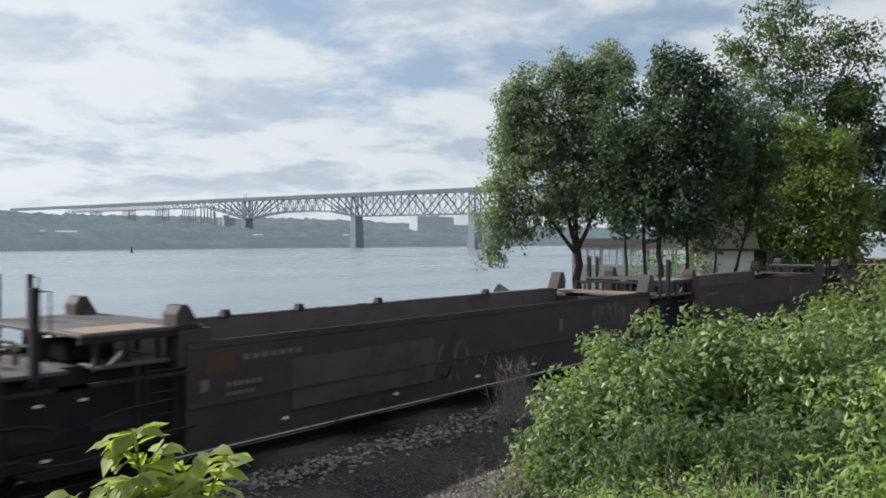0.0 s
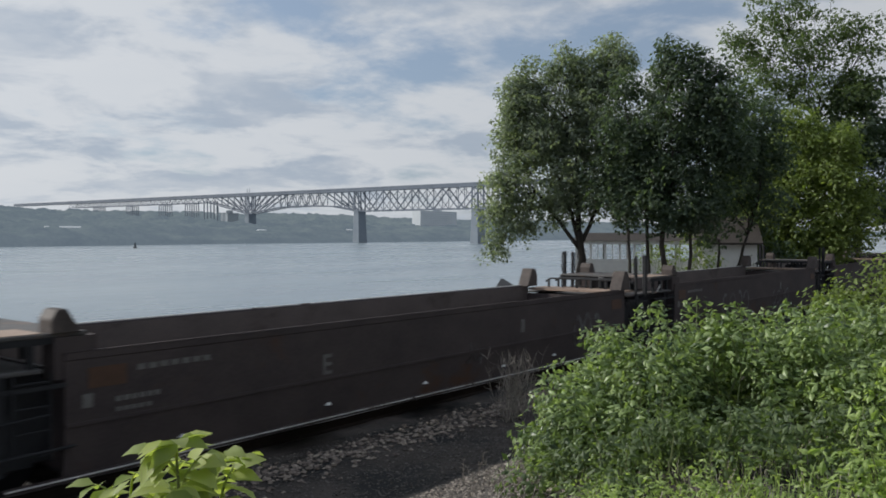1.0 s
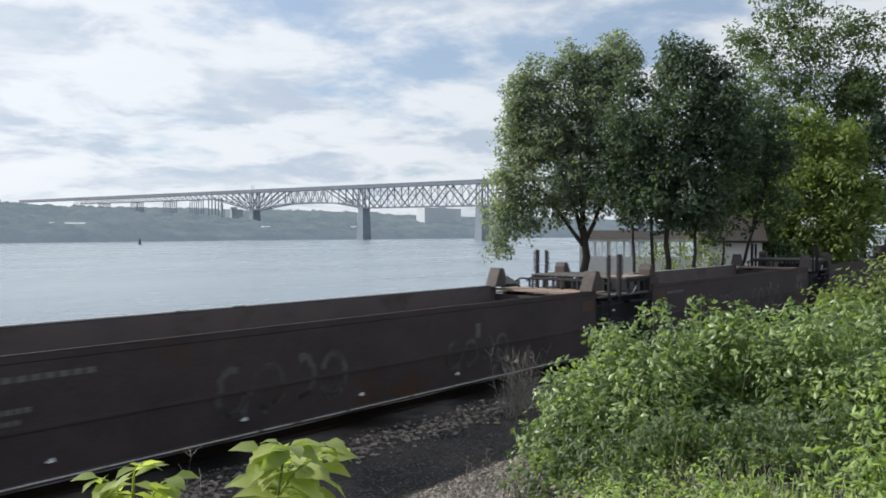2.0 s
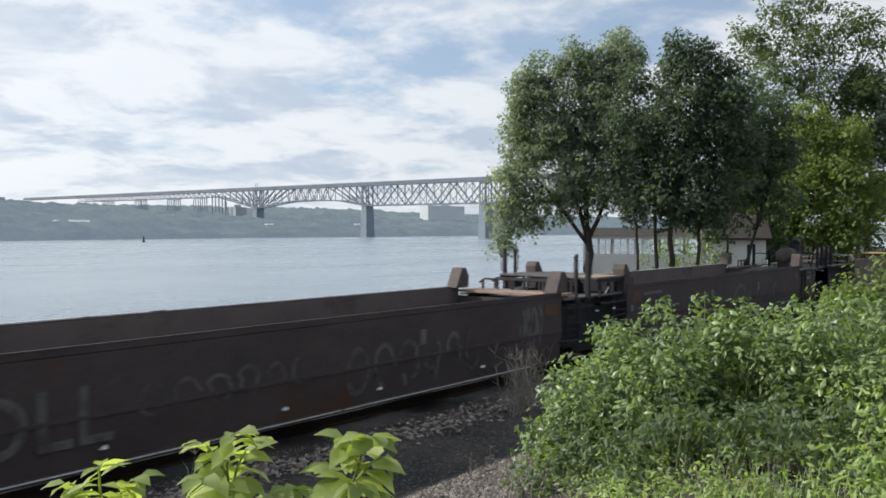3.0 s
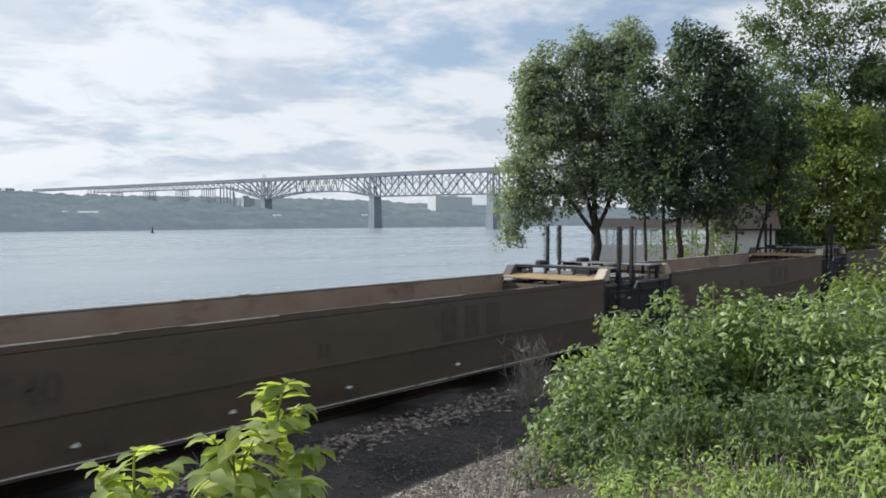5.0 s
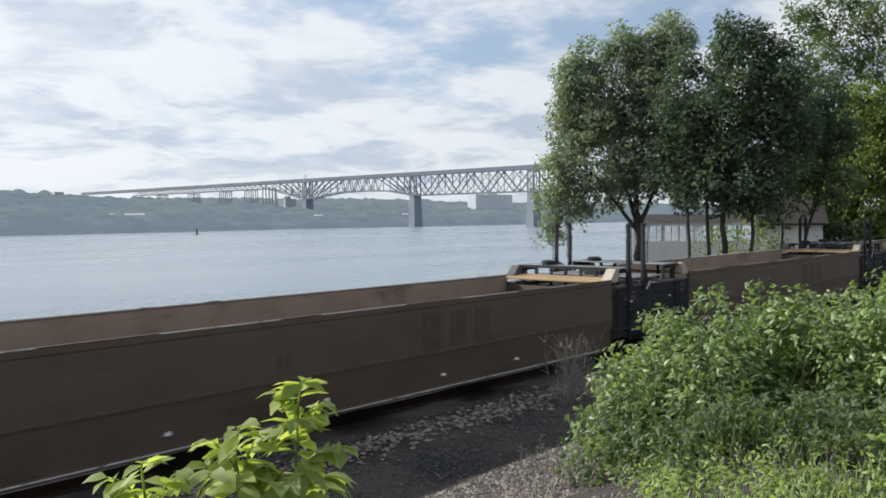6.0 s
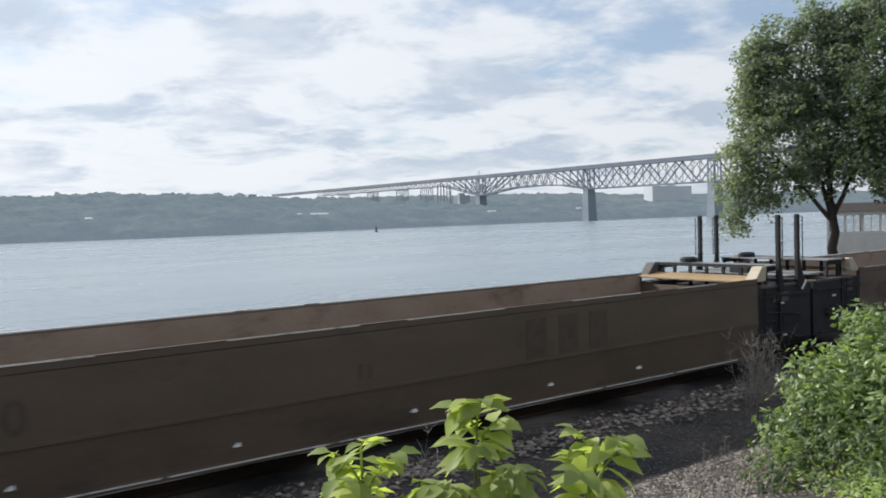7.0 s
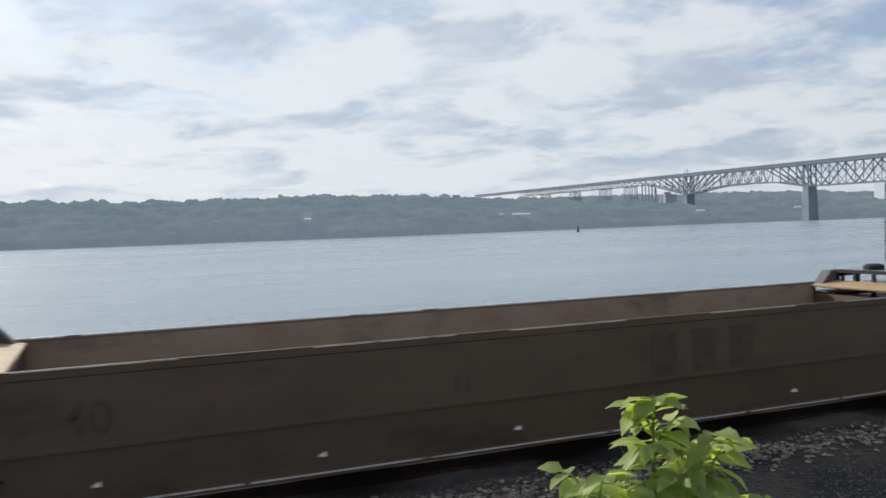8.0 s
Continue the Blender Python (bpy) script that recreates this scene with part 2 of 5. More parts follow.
FARWALL = surface("pale_concrete_wall", (0.62, 0.65, 0.67), (0.74, 0.76, 0.77), 0.05, 0.5, 0.9, 0, 0)
FARDARK = surface("dull_window_band", (0.36, 0.40, 0.43), (0.45, 0.48, 0.50), 0.05, 0.5, 0.5, 0, 0)
FARWHITE = surface("white_metal_shed", (0.75, 0.75, 0.75), (0.85, 0.85, 0.85), 0.05, 0.5, 0.6, 0, 0)
GLASS = bpy.data.materials.new("window_glass")
GLASS.use_nodes = True
kg = Nodes(GLASS.node_tree)
kt = kg.add("ShaderNodeBsdfTransparent", {0: (0.95, 0.96, 0.96, 1)})
kq = kg.add("ShaderNodeBsdfGlossy", {0: (0.9, 0.9, 0.9, 1), "Roughness": 0.03})
kb = kg.add("ShaderNodeMixShader", {0: 0.14, 1: kt.outputs[0], 2: kq.outputs[0]})
kg.add("ShaderNodeOutputMaterial", {0: kb.outputs[0]})

# ---- mesh helpers ----


class Mesh:
    """Collects vertices and faces."""
    def __init__(self):
        self.v, self.f = [], []

    def add(self, verts, faces):
        n = len(self.v)
        self.v.extend(tuple(p) for p in verts)
        self.f.extend(tuple(i + n for i in q) for q in faces)
        return self

    def box(self, x0, x1, y0, y1, z0, z1):
        return self.hexa([(x0, y0, z0), (x1, y0, z0), (x1, y1, z0), (x0, y1, z0), (x0, y0, z1), (x1, y0, z1), (x1, y1, z1), (x0, y1, z1)])

    def hexa(self, p):
        return self.add(p, [(3, 2, 1, 0), (4, 5, 6, 7), (0, 1, 5, 4), (1, 2, 6, 5), (2, 3, 7, 6), (3, 0, 4, 7)])

    def tube(self, pts, radii, n=6, caps=True):
        pts = [Vector(p) for p in pts]
        rings, old = [], None
        for i, p in enumerate(pts):
            d = (pts[min(i + 1, len(pts) - 1)] - pts[max(i - 1, 0)]).normalized()
            if old is None:
                side = d.orthogonal().normalized()
            else:
                side = (old - d * old.dot(d)).normalized()
            old = side
            other = d.cross(side)
            rings.append([p + (side * math.cos(a) + other * math.sin(a)) * radii[i] for a in (2 * math.pi * j / n for j in range(n))])
        faces = [(i * n + j, i * n + (j + 1) % n, (i + 1) * n + (j + 1) % n, (i + 1) * n + j) for i in range(len(pts) - 1) for j in range(n)]
        if caps:
            faces += [tuple(range(n))[::-1], tuple((len(pts) - 1) * n + j for j in range(n))]
        return self.add([q for r in rings for q in r], faces)

    def beam(self, a, b, w, h=None):
        """A square bar from a to b."""
        a, b = Vector(a), Vector(b)
        d = (b - a).normalized()
        s = d.cross(Vector((0, 0, 1)))
        s = s.normalized() if s.length > 1e-3 else Vector((1, 0, 0))
        u = s.cross(d).normalized()
        s, u = s * w / 2, u * (h or w) / 2
        return self.hexa([a - s - u, b - s - u, b + s - u, a + s - u, a - s + u, b - s + u, b + s + u, a + s + u])

    def data(self, name, material, smooth=False, bevel=0.0):
        me = bpy.data.meshes.new(name)
        me.from_pydata([tuple(p) for p in self.v], [], self.f)
        if bevel:
            bm = bmesh.new()
            bm.from_mesh(me)
            bmesh.ops.bevel(bm, geom=list(bm.edges), offset=bevel, segments=1, affect="EDGES", clamp_overlap=True)
            bm.to_mesh(me)
            bm.free()
        me.materials.append(material)
        if smooth:
            me.shade_smooth()
        me.update()
        return me


def part(name, mesh, material, parent=None, label="", smooth=False, bevel=0.0):
    ob = new(name, mesh if isinstance(mesh, bpy.types.Mesh) else mesh.data(name, material, smooth, bevel))
    ob.parent = parent
    if label:
        tagged(ob, label)
    return ob


def thing(name, label, category, group="", kind="", at=None):
    ob = tagged(new(name), label, category, group, kind)
    if at is not None:
        ob.matrix_world = at
    return ob


def hump(x, y, s, seed=0.0):
    return noise.noise(Vector((x * s + seed, y * s - seed, seed)))

# ---- land and water ----
WATER_Z = -6.3
TRACK_Y = 10.615


def land_z(x, y):
    """Height of the near bank: a slope down to the track bed, the bed, then the drop to the river."""
    steps = [(-60, 3.2), (-8, 1.75), (0, 1.40), (2.5, 1.05), (5.2, 0.22), (6.2, 0.02), (8.2, -0.05), (9.2, -0.165), (12.2, -0.165), (13.6, -0.15), (25, -0.3), (29, -1.4), (38, -7.5), (60, -11), (700, -12)]
    if y <= steps[0][0]:
        z = steps[0][1] + (-60 - y) * 0.03
    else:
        for (a, za), (b, zb) in zip(steps, steps[1:]):
            if a <= y <= b:
                z = za + (zb - za) * (y - a) / (b - a)
    return z + 0.035 * hump(x, y, 1.3, 3.0) + (0.10 * hump(x, y, 0.3, 7.0) if y < 6 else 0.0)


def grid(name, xs, ys, height, material, label, category):
    m = Mesh()
    m.v = [(x, y, height(x, y)) for y in ys for x in xs]
    n = len(xs)
    m.f = [(j * n + i, j * n + i + 1, (j + 1) * n + i + 1, (j + 1) * n + i) for j in range(len(ys) - 1) for i in range(n - 1)]
    return tagged(part(name, m, material, smooth=True), label, category, kind="structure")


def spaced(*runs):
    out = []
    for a, b, n in runs:
        out += [a + (b - a) * i / n for i in range(n)]
    return out + [runs[-1][1]]


grid("ground", spaced((-3000, -100, 12), (-100, -6, 24), (-6, 30, 110), (30, 120, 45), (120, 3000, 14)),
     spaced((-3000, -60, 10), (-60, -4, 20), (-4, 14, 70), (14, 60, 34), (60, 700, 6)), land_z, GROUND,
     "dark gravel and cinder ground beside the track", "ground")
grid("water", spaced((-4000, 4000, 40)), spaced((24, 200, 8), (200, 1200, 20)), lambda x, y: WATER_Z, WATER,
     "wide grey-blue river with small ripples", "river")


def far_z(x, y):
    shore = 600 + 40 * min(1.0, max(0.0, (x - 250) / 250)) + 30 * min(1.0, max(0.0, -x / 150)) + 8 * hump(x, 0, 0.006, 2)
    if y < shore:
        return WATER_Z - 4
    k = min(1.0, (y - shore) / 330)
    ridge = 34 + 6 * hump(x, 0, 0.004, 5) + (3 if x < 330 else 0) - 2 * max(0.0, min(1.0, (120 - x) / 200)) - 7 * max(0.0, min(1.0, (x - 430) / 60))
    ridge += 14 * max(0.0, min(1.0, (y - 960) / 300)) * (1.0 if x > 250 else 0.3)
    crowns = max(hump(x, y, 0.085, 1), hump(x + 37, y, 0.07, 6))
    rough = 4.0 * hump(x, y, 0.03, 1) + 6.5 * crowns + 2.5 * hump(x, y, 0.2, 9)
    bank = WATER_Z + 2.5 + (6 + 5 * hump(x, y, 0.03, 4)) * min(1.0, (y - shore) / 30)
    return bank + (ridge - 6) * k ** 0.8 + rough * (0.35 + 0.65 * k)


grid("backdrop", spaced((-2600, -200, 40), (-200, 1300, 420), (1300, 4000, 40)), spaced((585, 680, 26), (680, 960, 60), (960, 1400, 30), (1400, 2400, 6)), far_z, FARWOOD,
     "wooded hills along the far river bank, haze painted on as a glow", "far hills")

# ---- the railway track ----


def build_track():
    bed = Mesh()
    for side in (-1, 1):
        y = TRACK_Y + side * 0.7525
        prof = [(-0.07, -0.17), (0.07, -0.17), (0.07, -0.155), (0.012, -0.13), (0.012, -0.045), (0.036, -0.035), (0.036, -0.002), (-0.036, -0.002), (-0.036, -0.035), (-0.012, -0.045), (-0.012, -0.13), (-0.07, -0.155)]
        rail = thing("rail", "rust-brown steel rail on tarred wooden sleepers", "rail", "rails of the track", "structure")
        r = Mesh()
        n = len(prof)
        r.add([(x, y + a, b) for x in (-120, 320) for a, b in prof], [(i, (i + 1) % n, n + (i + 1) % n, n + i) for i in range(n)])
        part("web_and_foot", r, RAILSTEEL, rail)
        part("running_surface", Mesh().box(-120, 320, y - 0.03, y + 0.03, -0.002, 0.0), POLISHED, rail, "bright worn running surface")
    tie = Mesh().box(-0.115, 0.115, -1.3, 1.3, -0.36, -0.175).data("sleeper", SLEEPER, bevel=0.012)
    track = thing("sleepers", "dark tarred wooden sleepers under the rails", "sleepers", "", "structure")
    for i in range(90):
        o = part("sleeper", tie, SLEEPER, track)
        o.matrix_local = pose(-8 + i * 0.53, TRACK_Y + random.uniform(-0.04, 0.04), random.uniform(-0.006, 0.0), 0, 0, random.uniform(-1, 1))


build_track()

# ---- the well cars ----
WELL, HALF = 13.55, 1.425      # length of a well and half the car's width
TOP, FOOT = 1.68, 0.25        # the walls' top and bottom above the rail


def wheelset_parts(parent, cx, gauge_half=0.7525):
    disc = Mesh()
    for s in (-1, 1):
        disc.tube([(0, s * (gauge_half + 0.06), 0), (0, s * (gauge_half - 0.05), 0), (0, s * (gauge_half - 0.055), 0), (0, s * (gauge_half - 0.085), 0)], [0.40, 0.41, 0.435, 0.435], 24)
    disc.tube([(0, -0.95, 0), (0, 0.95, 0)], [0.075, 0.075], 10)
    data = disc.data("wheelset", CARDARK, True)
    truck = part("truck", Mesh().box(cx - 0.28, cx + 0.28, -1.05, 1.05, 0.42, 0.72), CARDARK, parent, "cast steel truck with wheels", bevel=0.03)
    for s in (-1, 1):
        y0, y1 = sorted((s * 0.93, s * 1.09))
        sf = Mesh()
        sf.hexa([(cx - 1.1, y0, 0.36), (cx + 1.1, y0, 0.36), (cx + 1.1, y1, 0.36), (cx - 1.1, y1, 0.36), (cx - 1.1, y0, 0.55), (cx + 1.1, y0, 0.55), (cx + 1.1, y1, 0.55), (cx - 1.1, y1, 0.55)])
        sf.hexa([(cx - 0.5, y0, 0.22), (cx + 0.5, y0, 0.22), (cx + 0.5, y1, 0.22), (cx - 0.5, y1, 0.22), (cx - 0.75, y0, 0.36), (cx + 0.75, y0, 0.36), (cx + 0.75, y1, 0.36), (cx - 0.75, y1, 0.36)])
        sf.hexa([(cx - 0.85, y0, 0.55), (cx + 0.85, y0, 0.55), (cx + 0.85, y1, 0.55), (cx - 0.85, y1, 0.55), (cx - 0.4, y0, 0.78), (cx + 0.4, y0, 0.78), (cx + 0.4, y1, 0.78), (cx - 0.4, y1, 0.78)])
        part("side_frame", sf, CARDARK, truck, bevel=0.02)
    for d in (-0.88, 0.88):
        o = part("wheelset", data, CARDARK, truck)
        o.matrix_local = pose(cx + d, 0, 0.435)


def guide_mesh(x, y, facing, foot=None, tall=0.46, long=0.85):
    """A wedge-shaped container guide on the wall's end."""
    z, t = TOP - 0.02 if foot is None else foot, 0.16
    prof = [(-0.31, 0.0), (0.24, 0.0), (0.25, 0.6 * tall), (0.13, tall), (-0.04, tall)]
    pts = [(x - facing * a * long, z + b) for a, b in prof]
    n = len(pts)
    m = Mesh().add([(a, y - t, b) for a, b in pts] + [(a, y + t, b) for a, b in pts], [tuple(range(n)), tuple(range(2 * n - 1, n - 1, -1))] + [(i, n + i, n + (i + 1) % n, (i + 1) % n) for i in range(n)])
    return m


def grab_iron(x, y, z0, z1, reach):
    return Mesh().tube([(x, y, z1), (x + reach, y, z1), (x + reach, y, z0), (x, y, z0)], [0.012] * 4, 6)


def well_body(car, paint, x0, x1, lip0, lip1):
    """Two side walls with chords, ribs and the bright bottom lip, the slotted floor and bulkheads."""
    for s in (-1, 1):
        y_out, y_in = s * HALF, s * (HALF - 0.07)
        a, b = sorted((y_out, y_in))
        tuck = -s * 0.05
        wall = part("side_wall", Mesh().box(x0, x1, a, b, 0.85, TOP - 0.10).hexa([(x0, a + tuck, FOOT + 0.02), (x1, a + tuck, FOOT + 0.02), (x1, b + tuck, FOOT + 0.02), (x0, b + tuck, FOOT + 0.02), (x0, a, 0.85), (x1, a, 0.85), (x1, b, 0.85), (x0, b, 0.85)]), paint, car)
        c0, c1 = sorted((s * (HALF + 0.006), s * (HALF - 0.075)))
        part("top_chord", Mesh().box(x0, x1, c0, c1, TOP - 0.10, TOP), paint, wall, bevel=0.012)
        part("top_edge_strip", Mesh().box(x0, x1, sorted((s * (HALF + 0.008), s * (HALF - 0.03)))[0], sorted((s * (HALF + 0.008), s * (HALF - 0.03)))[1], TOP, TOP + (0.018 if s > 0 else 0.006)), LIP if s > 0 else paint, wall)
        l0, l1 = sorted((s * (HALF - 0.05), s * (HALF + 0.045)))
        part("bottom_chord", Mesh().box(min(x0, lip0), x1, l0, l1, FOOT - 0.03, FOOT + 0.02), paint, wall)
        # Near-white pieces paint the skylight along the bottom flange.
        for i in range(8):
            xa = lip0 + i * (lip1 - lip0) / 8
            part("bottom_lip", Mesh().box(xa, xa + (lip1 - lip0) / 8 - random.choice((0.01, 0.02, 0.08)), *sorted((s * (HALF + 0.045), s * (HALF + 0.058))), FOOT + 0.004, FOOT + 0.020), LIP, wall, "worn steel lip with skylight painted in")
        mid = sorted((s * HALF, s * (HALF + 0.02)))
        part("middle_seam", Mesh().box(x0, x1, mid[0], mid[1], 0.83, 0.87), paint, wall)
        for i in range(9 if s < 0 else 0):
            xr = x0 + 0.6 + i * (x1 - x0 - 1.2) / 8
            r0, r1 = sorted((s * (HALF - 0.07), s * (HALF - 0.13)))
            part("rib", Mesh().box(xr - 0.04, xr + 0.04, r0, r1, FOOT + 0.02, TOP - 0.10), paint, wall)
    # Added panel, painted paler so the far wall's inside looks lit.
    part("well_lining", Mesh().box(x0 + 0.1, x1 - 0.1, HALF - 0.11, HALF - 0.078, FOOT + 0.1, TOP - 0.03), INNERLIT if paint is CARORANGE else DARKINNERLIT, car, "added panel with light inside the well painted on")
    for i in range(5):
        xf = x0 + 0.1 + i * (x1 - x0 - 1.6) / 4
        part("floor_plate", Mesh().box(xf, xf + 1.4, -HALF + 0.07, HALF - 0.07, FOOT, FOOT + 0.08), CARDARK, car)
    for xb in (x0, x1 - 0.08):
        part("bulkhead", Mesh().box(xb, xb + 0.08, -HALF + 0.07, HALF - 0.07, FOOT + 0.08, TOP - 0.2), paint, car)


def end_deck(car, x0, x1, plate, frame_paint, skirt=True, recess=0.0):
    """The raised deck over the truck between two wells."""
    lo, hi = min(x0, x1), max(x0, x1)
    deck = part("end_deck", Mesh().box(lo, hi, -0.95, 0.95, TOP - 0.30, TOP - 0.22), plate, car, bevel=0.01)
    for s in (-1, 1):
        a, b = sorted((s * 0.98, s * HALF))
        part("step_plate", Mesh().box(lo + 0.1, hi - 0.25, a, b, TOP - 0.20, TOP - 0.15), plate, deck, bevel=0.01)
        a, b = sorted((s * (HALF - 0.06 - recess), s * (HALF - 0.01 - recess)))
        # Skirt plates lengthened on both sides to block light and darken the underside.
        if skirt:
            part("side_skirt", Mesh().hexa([(lo, a, 0.42), (hi, a, 0.42), (hi, b, 0.42), (lo, b, 0.42), (lo, a, TOP - 0.17), (hi, a, TOP - 0.17), (hi, b, TOP - 0.17), (lo, b, TOP - 0.17)]), frame_paint, car)
    part("centre_sill", Mesh().box(lo, hi, -0.35, 0.35, 0.70, TOP - 0.32), frame_paint, car)


def end_details(car, x, d, seed):
    """Ladder, lever, pipes and marks on the near side of an end deck."""
    rnd = random.Random(seed)
    y = -HALF - 0.03
    ladder = part("ladder", Mesh().tube([(x + d * 0.18, y, 0.5), (x + d * 0.18, y, 1.5)], [0.013, 0.013], 5), CARDARK, car)
    part("stile", Mesh().tube([(x + d * 0.58, y, 0.5), (x + d * 0.58, y, 1.5)], [0.013, 0.013], 5), CARDARK, ladder)
    for i in range(4):
        part("rung", Mesh().tube([(x + d * 0.18, y, 0.58 + i * 0.27), (x + d * 0.58, y, 0.58 + i * 0.27)], [0.012, 0.012], 5), CARDARK, ladder)
    part("release_rod", Mesh().tube([(x + d * 0.2, y - 0.02, 1.02), (x + d * 1.0, y - 0.03, 0.98), (x + d * 1.45, y - 0.02, 0.86)], [0.014] * 3, 5), CARDARK, car)
    part("air_pipe", Mesh().tube([(x - d * 0.1, y, 0.62), (x + d * 0.9, y, 0.60), (x + d * 1.2, y, 0.48), (x + d * 1.6, y, 0.46)], [0.022] * 4, 6), CARDARK, car)
    part("placard_frame", Mesh().box(*sorted((x + d * 0.78, x + d * 1.32)), y + 0.005, y + 0.03, 0.78, 0.93), CARDARK, car)
    for i in range(2):
        q = x + d * rnd.uniform(0.7, 1.5)
        part("reflective_mark", Mesh().box(q, q + 0.10, y, y + 0.02, 1.16 - i * 0.62, 1.19 - i * 0.62), PAPER, car, "small white reflective mark")
    part("rib", Mesh().box(*sorted((x + d * 0.68, x + d * 0.74)), y + 0.005, y + 0.03, 0.42, 1.5), CARDARK, car)
    part("sill_lip", Mesh().box(*sorted((x, x + d * 1.7)), y + 0.0, y + 0.03, 1.30, 1.35), CARDARK, car)


def raised_walk(car):
    """The platform on short legs at a dark car's leading end, with a guide at each side."""
    x0, x1, z = -WELL - 1.80, -WELL - 0.12, TOP + 0.23
    deck = part("raised_walkway", Mesh().box(x0, x1, -HALF + 0.06, HALF - 0.06, z - 0.045, z), GRATING, car, "worn grey raised walkway plate", bevel=0.008)
    part("rubbed_strip", Mesh().box(x0 + 0.1, x1 - 0.5, -HALF + 0.10, -HALF + 0.75, z + 0.002, z + 0.008), RUSTPLATE, deck, "rust-pink worn strip")
    for y in (-HALF + 0.10, 0.0, HALF - 0.10):
        part("bearer", Mesh().box(x0, x1, y - 0.03, y + 0.03, z - 0.12, z - 0.047), CARDARK, deck)
        for x in (x0 + 0.2, x0 + 0.62, x0 + 1.04, x1 - 0.12):
            part("leg", Mesh().box(x - 0.03, x + 0.03, y - 0.03, y + 0.03, TOP - 0.22, z - 0.12), CARDARK, deck)
    for s in (-1, 1):
        part("corner_guide", guide_mesh(-WELL - 0.40, s * (HALF - 0.17), 1, z - 0.01, 0.28, 0.64), GUIDE, car, "wedge-shaped rubbed steel container guide", bevel=0.015)
        part("guide_pedestal", Mesh().box(-WELL - 0.52, -WELL - 0.02, s * (HALF - 0.17) - 0.14, s * (HALF - 0.17) + 0.14, TOP - 0.3, z - 0.05), CARBLACK, car)
    part("white_tag", Mesh().hexa([(x0 + 0.30, -HALF + 0.02, 1.50), (x0 + 0.46, -HALF + 0.02, 1.62), (x0 + 0.48, -HALF + 0.05, 1.62), (x0 + 0.32, -HALF + 0.05, 1.50), (x0 + 0.30, -HALF + 0.02, 1.54), (x0 + 0.50, -HALF + 0.02, 1.70), (x0 + 0.52, -HALF + 0.05, 1.70), (x0 + 0.32, -HALF + 0.05, 1.54)]), PAPER, car, "small white tag")


def rail_fence(car, x0, x1, y, material, z=TOP - 0.12):
    """A low railing along a deck's edge."""
    fence = part("handrail", Mesh().tube([(x0, y, z + 0.24), (x1, y, z + 0.24)], [0.022, 0.022], 6), material, car)
    for i in range(4):
        x = x0 + (x1 - x0) * (i + 0.1) / 3.4
        part("baluster", Mesh().box(x - 0.02, x + 0.02, y - 0.02, y + 0.02, z, z + 0.24), material, fence)
    return fence


def cross_rail(car, x, material, z=TOP - 0.08):
    """A low railing across the car."""
    fence = part("handrail", Mesh().tube([(x, -1.15, z + 0.16), (x, -1.0, z + 0.25), (x, 1.0, z + 0.25), (x, 1.15, z + 0.16)], [0.024] * 4, 6), material, car)
    for i in range(6):
        y = -1.05 + i * 0.42
        part("baluster", Mesh().box(x - 0.02, x + 0.02, y - 0.025, y + 0.025, z, z + 0.24), material, fence)


def tall_post(car, x, y, z1, w, reach):
    post = part("tall_post", Mesh().box(x - w, x + w, y - w, y + w, TOP - 0.24, z1), CARDARK, car, "upright steel post with grab iron", bevel=0.01)
    part("grab_iron", grab_iron(x + math.copysign(w, reach), y, TOP + 0.3, z1 - 0.05, reach), CARDARK, post)


def small_fittings(car, seed, paint):
    """Placards, brackets and marks along the wall."""
    rnd = random.Random(seed)
    for i in range(5):
        x = -WELL + 1.2 + i * 2.3 + rnd.uniform(-0.3, 0.3)
        b = Mesh().hexa([(x, -HALF - 0.03, FOOT + 0.19), (x + 0.08, -HALF - 0.03, FOOT + 0.19), (x + 0.08, -HALF + 0.05, FOOT + 0.19), (x, -HALF + 0.05, FOOT + 0.19), (x + 0.055, -HALF - 0.015, FOOT + 0.225), (x + 0.075, -HALF - 0.015, FOOT + 0.225), (x + 0.075, -HALF + 0.05, FOOT + 0.225), (x + 0.055, -HALF + 0.05, FOOT + 0.225)])
        part("tie_down_bracket", b, PAPER, car, "small pale bracket")


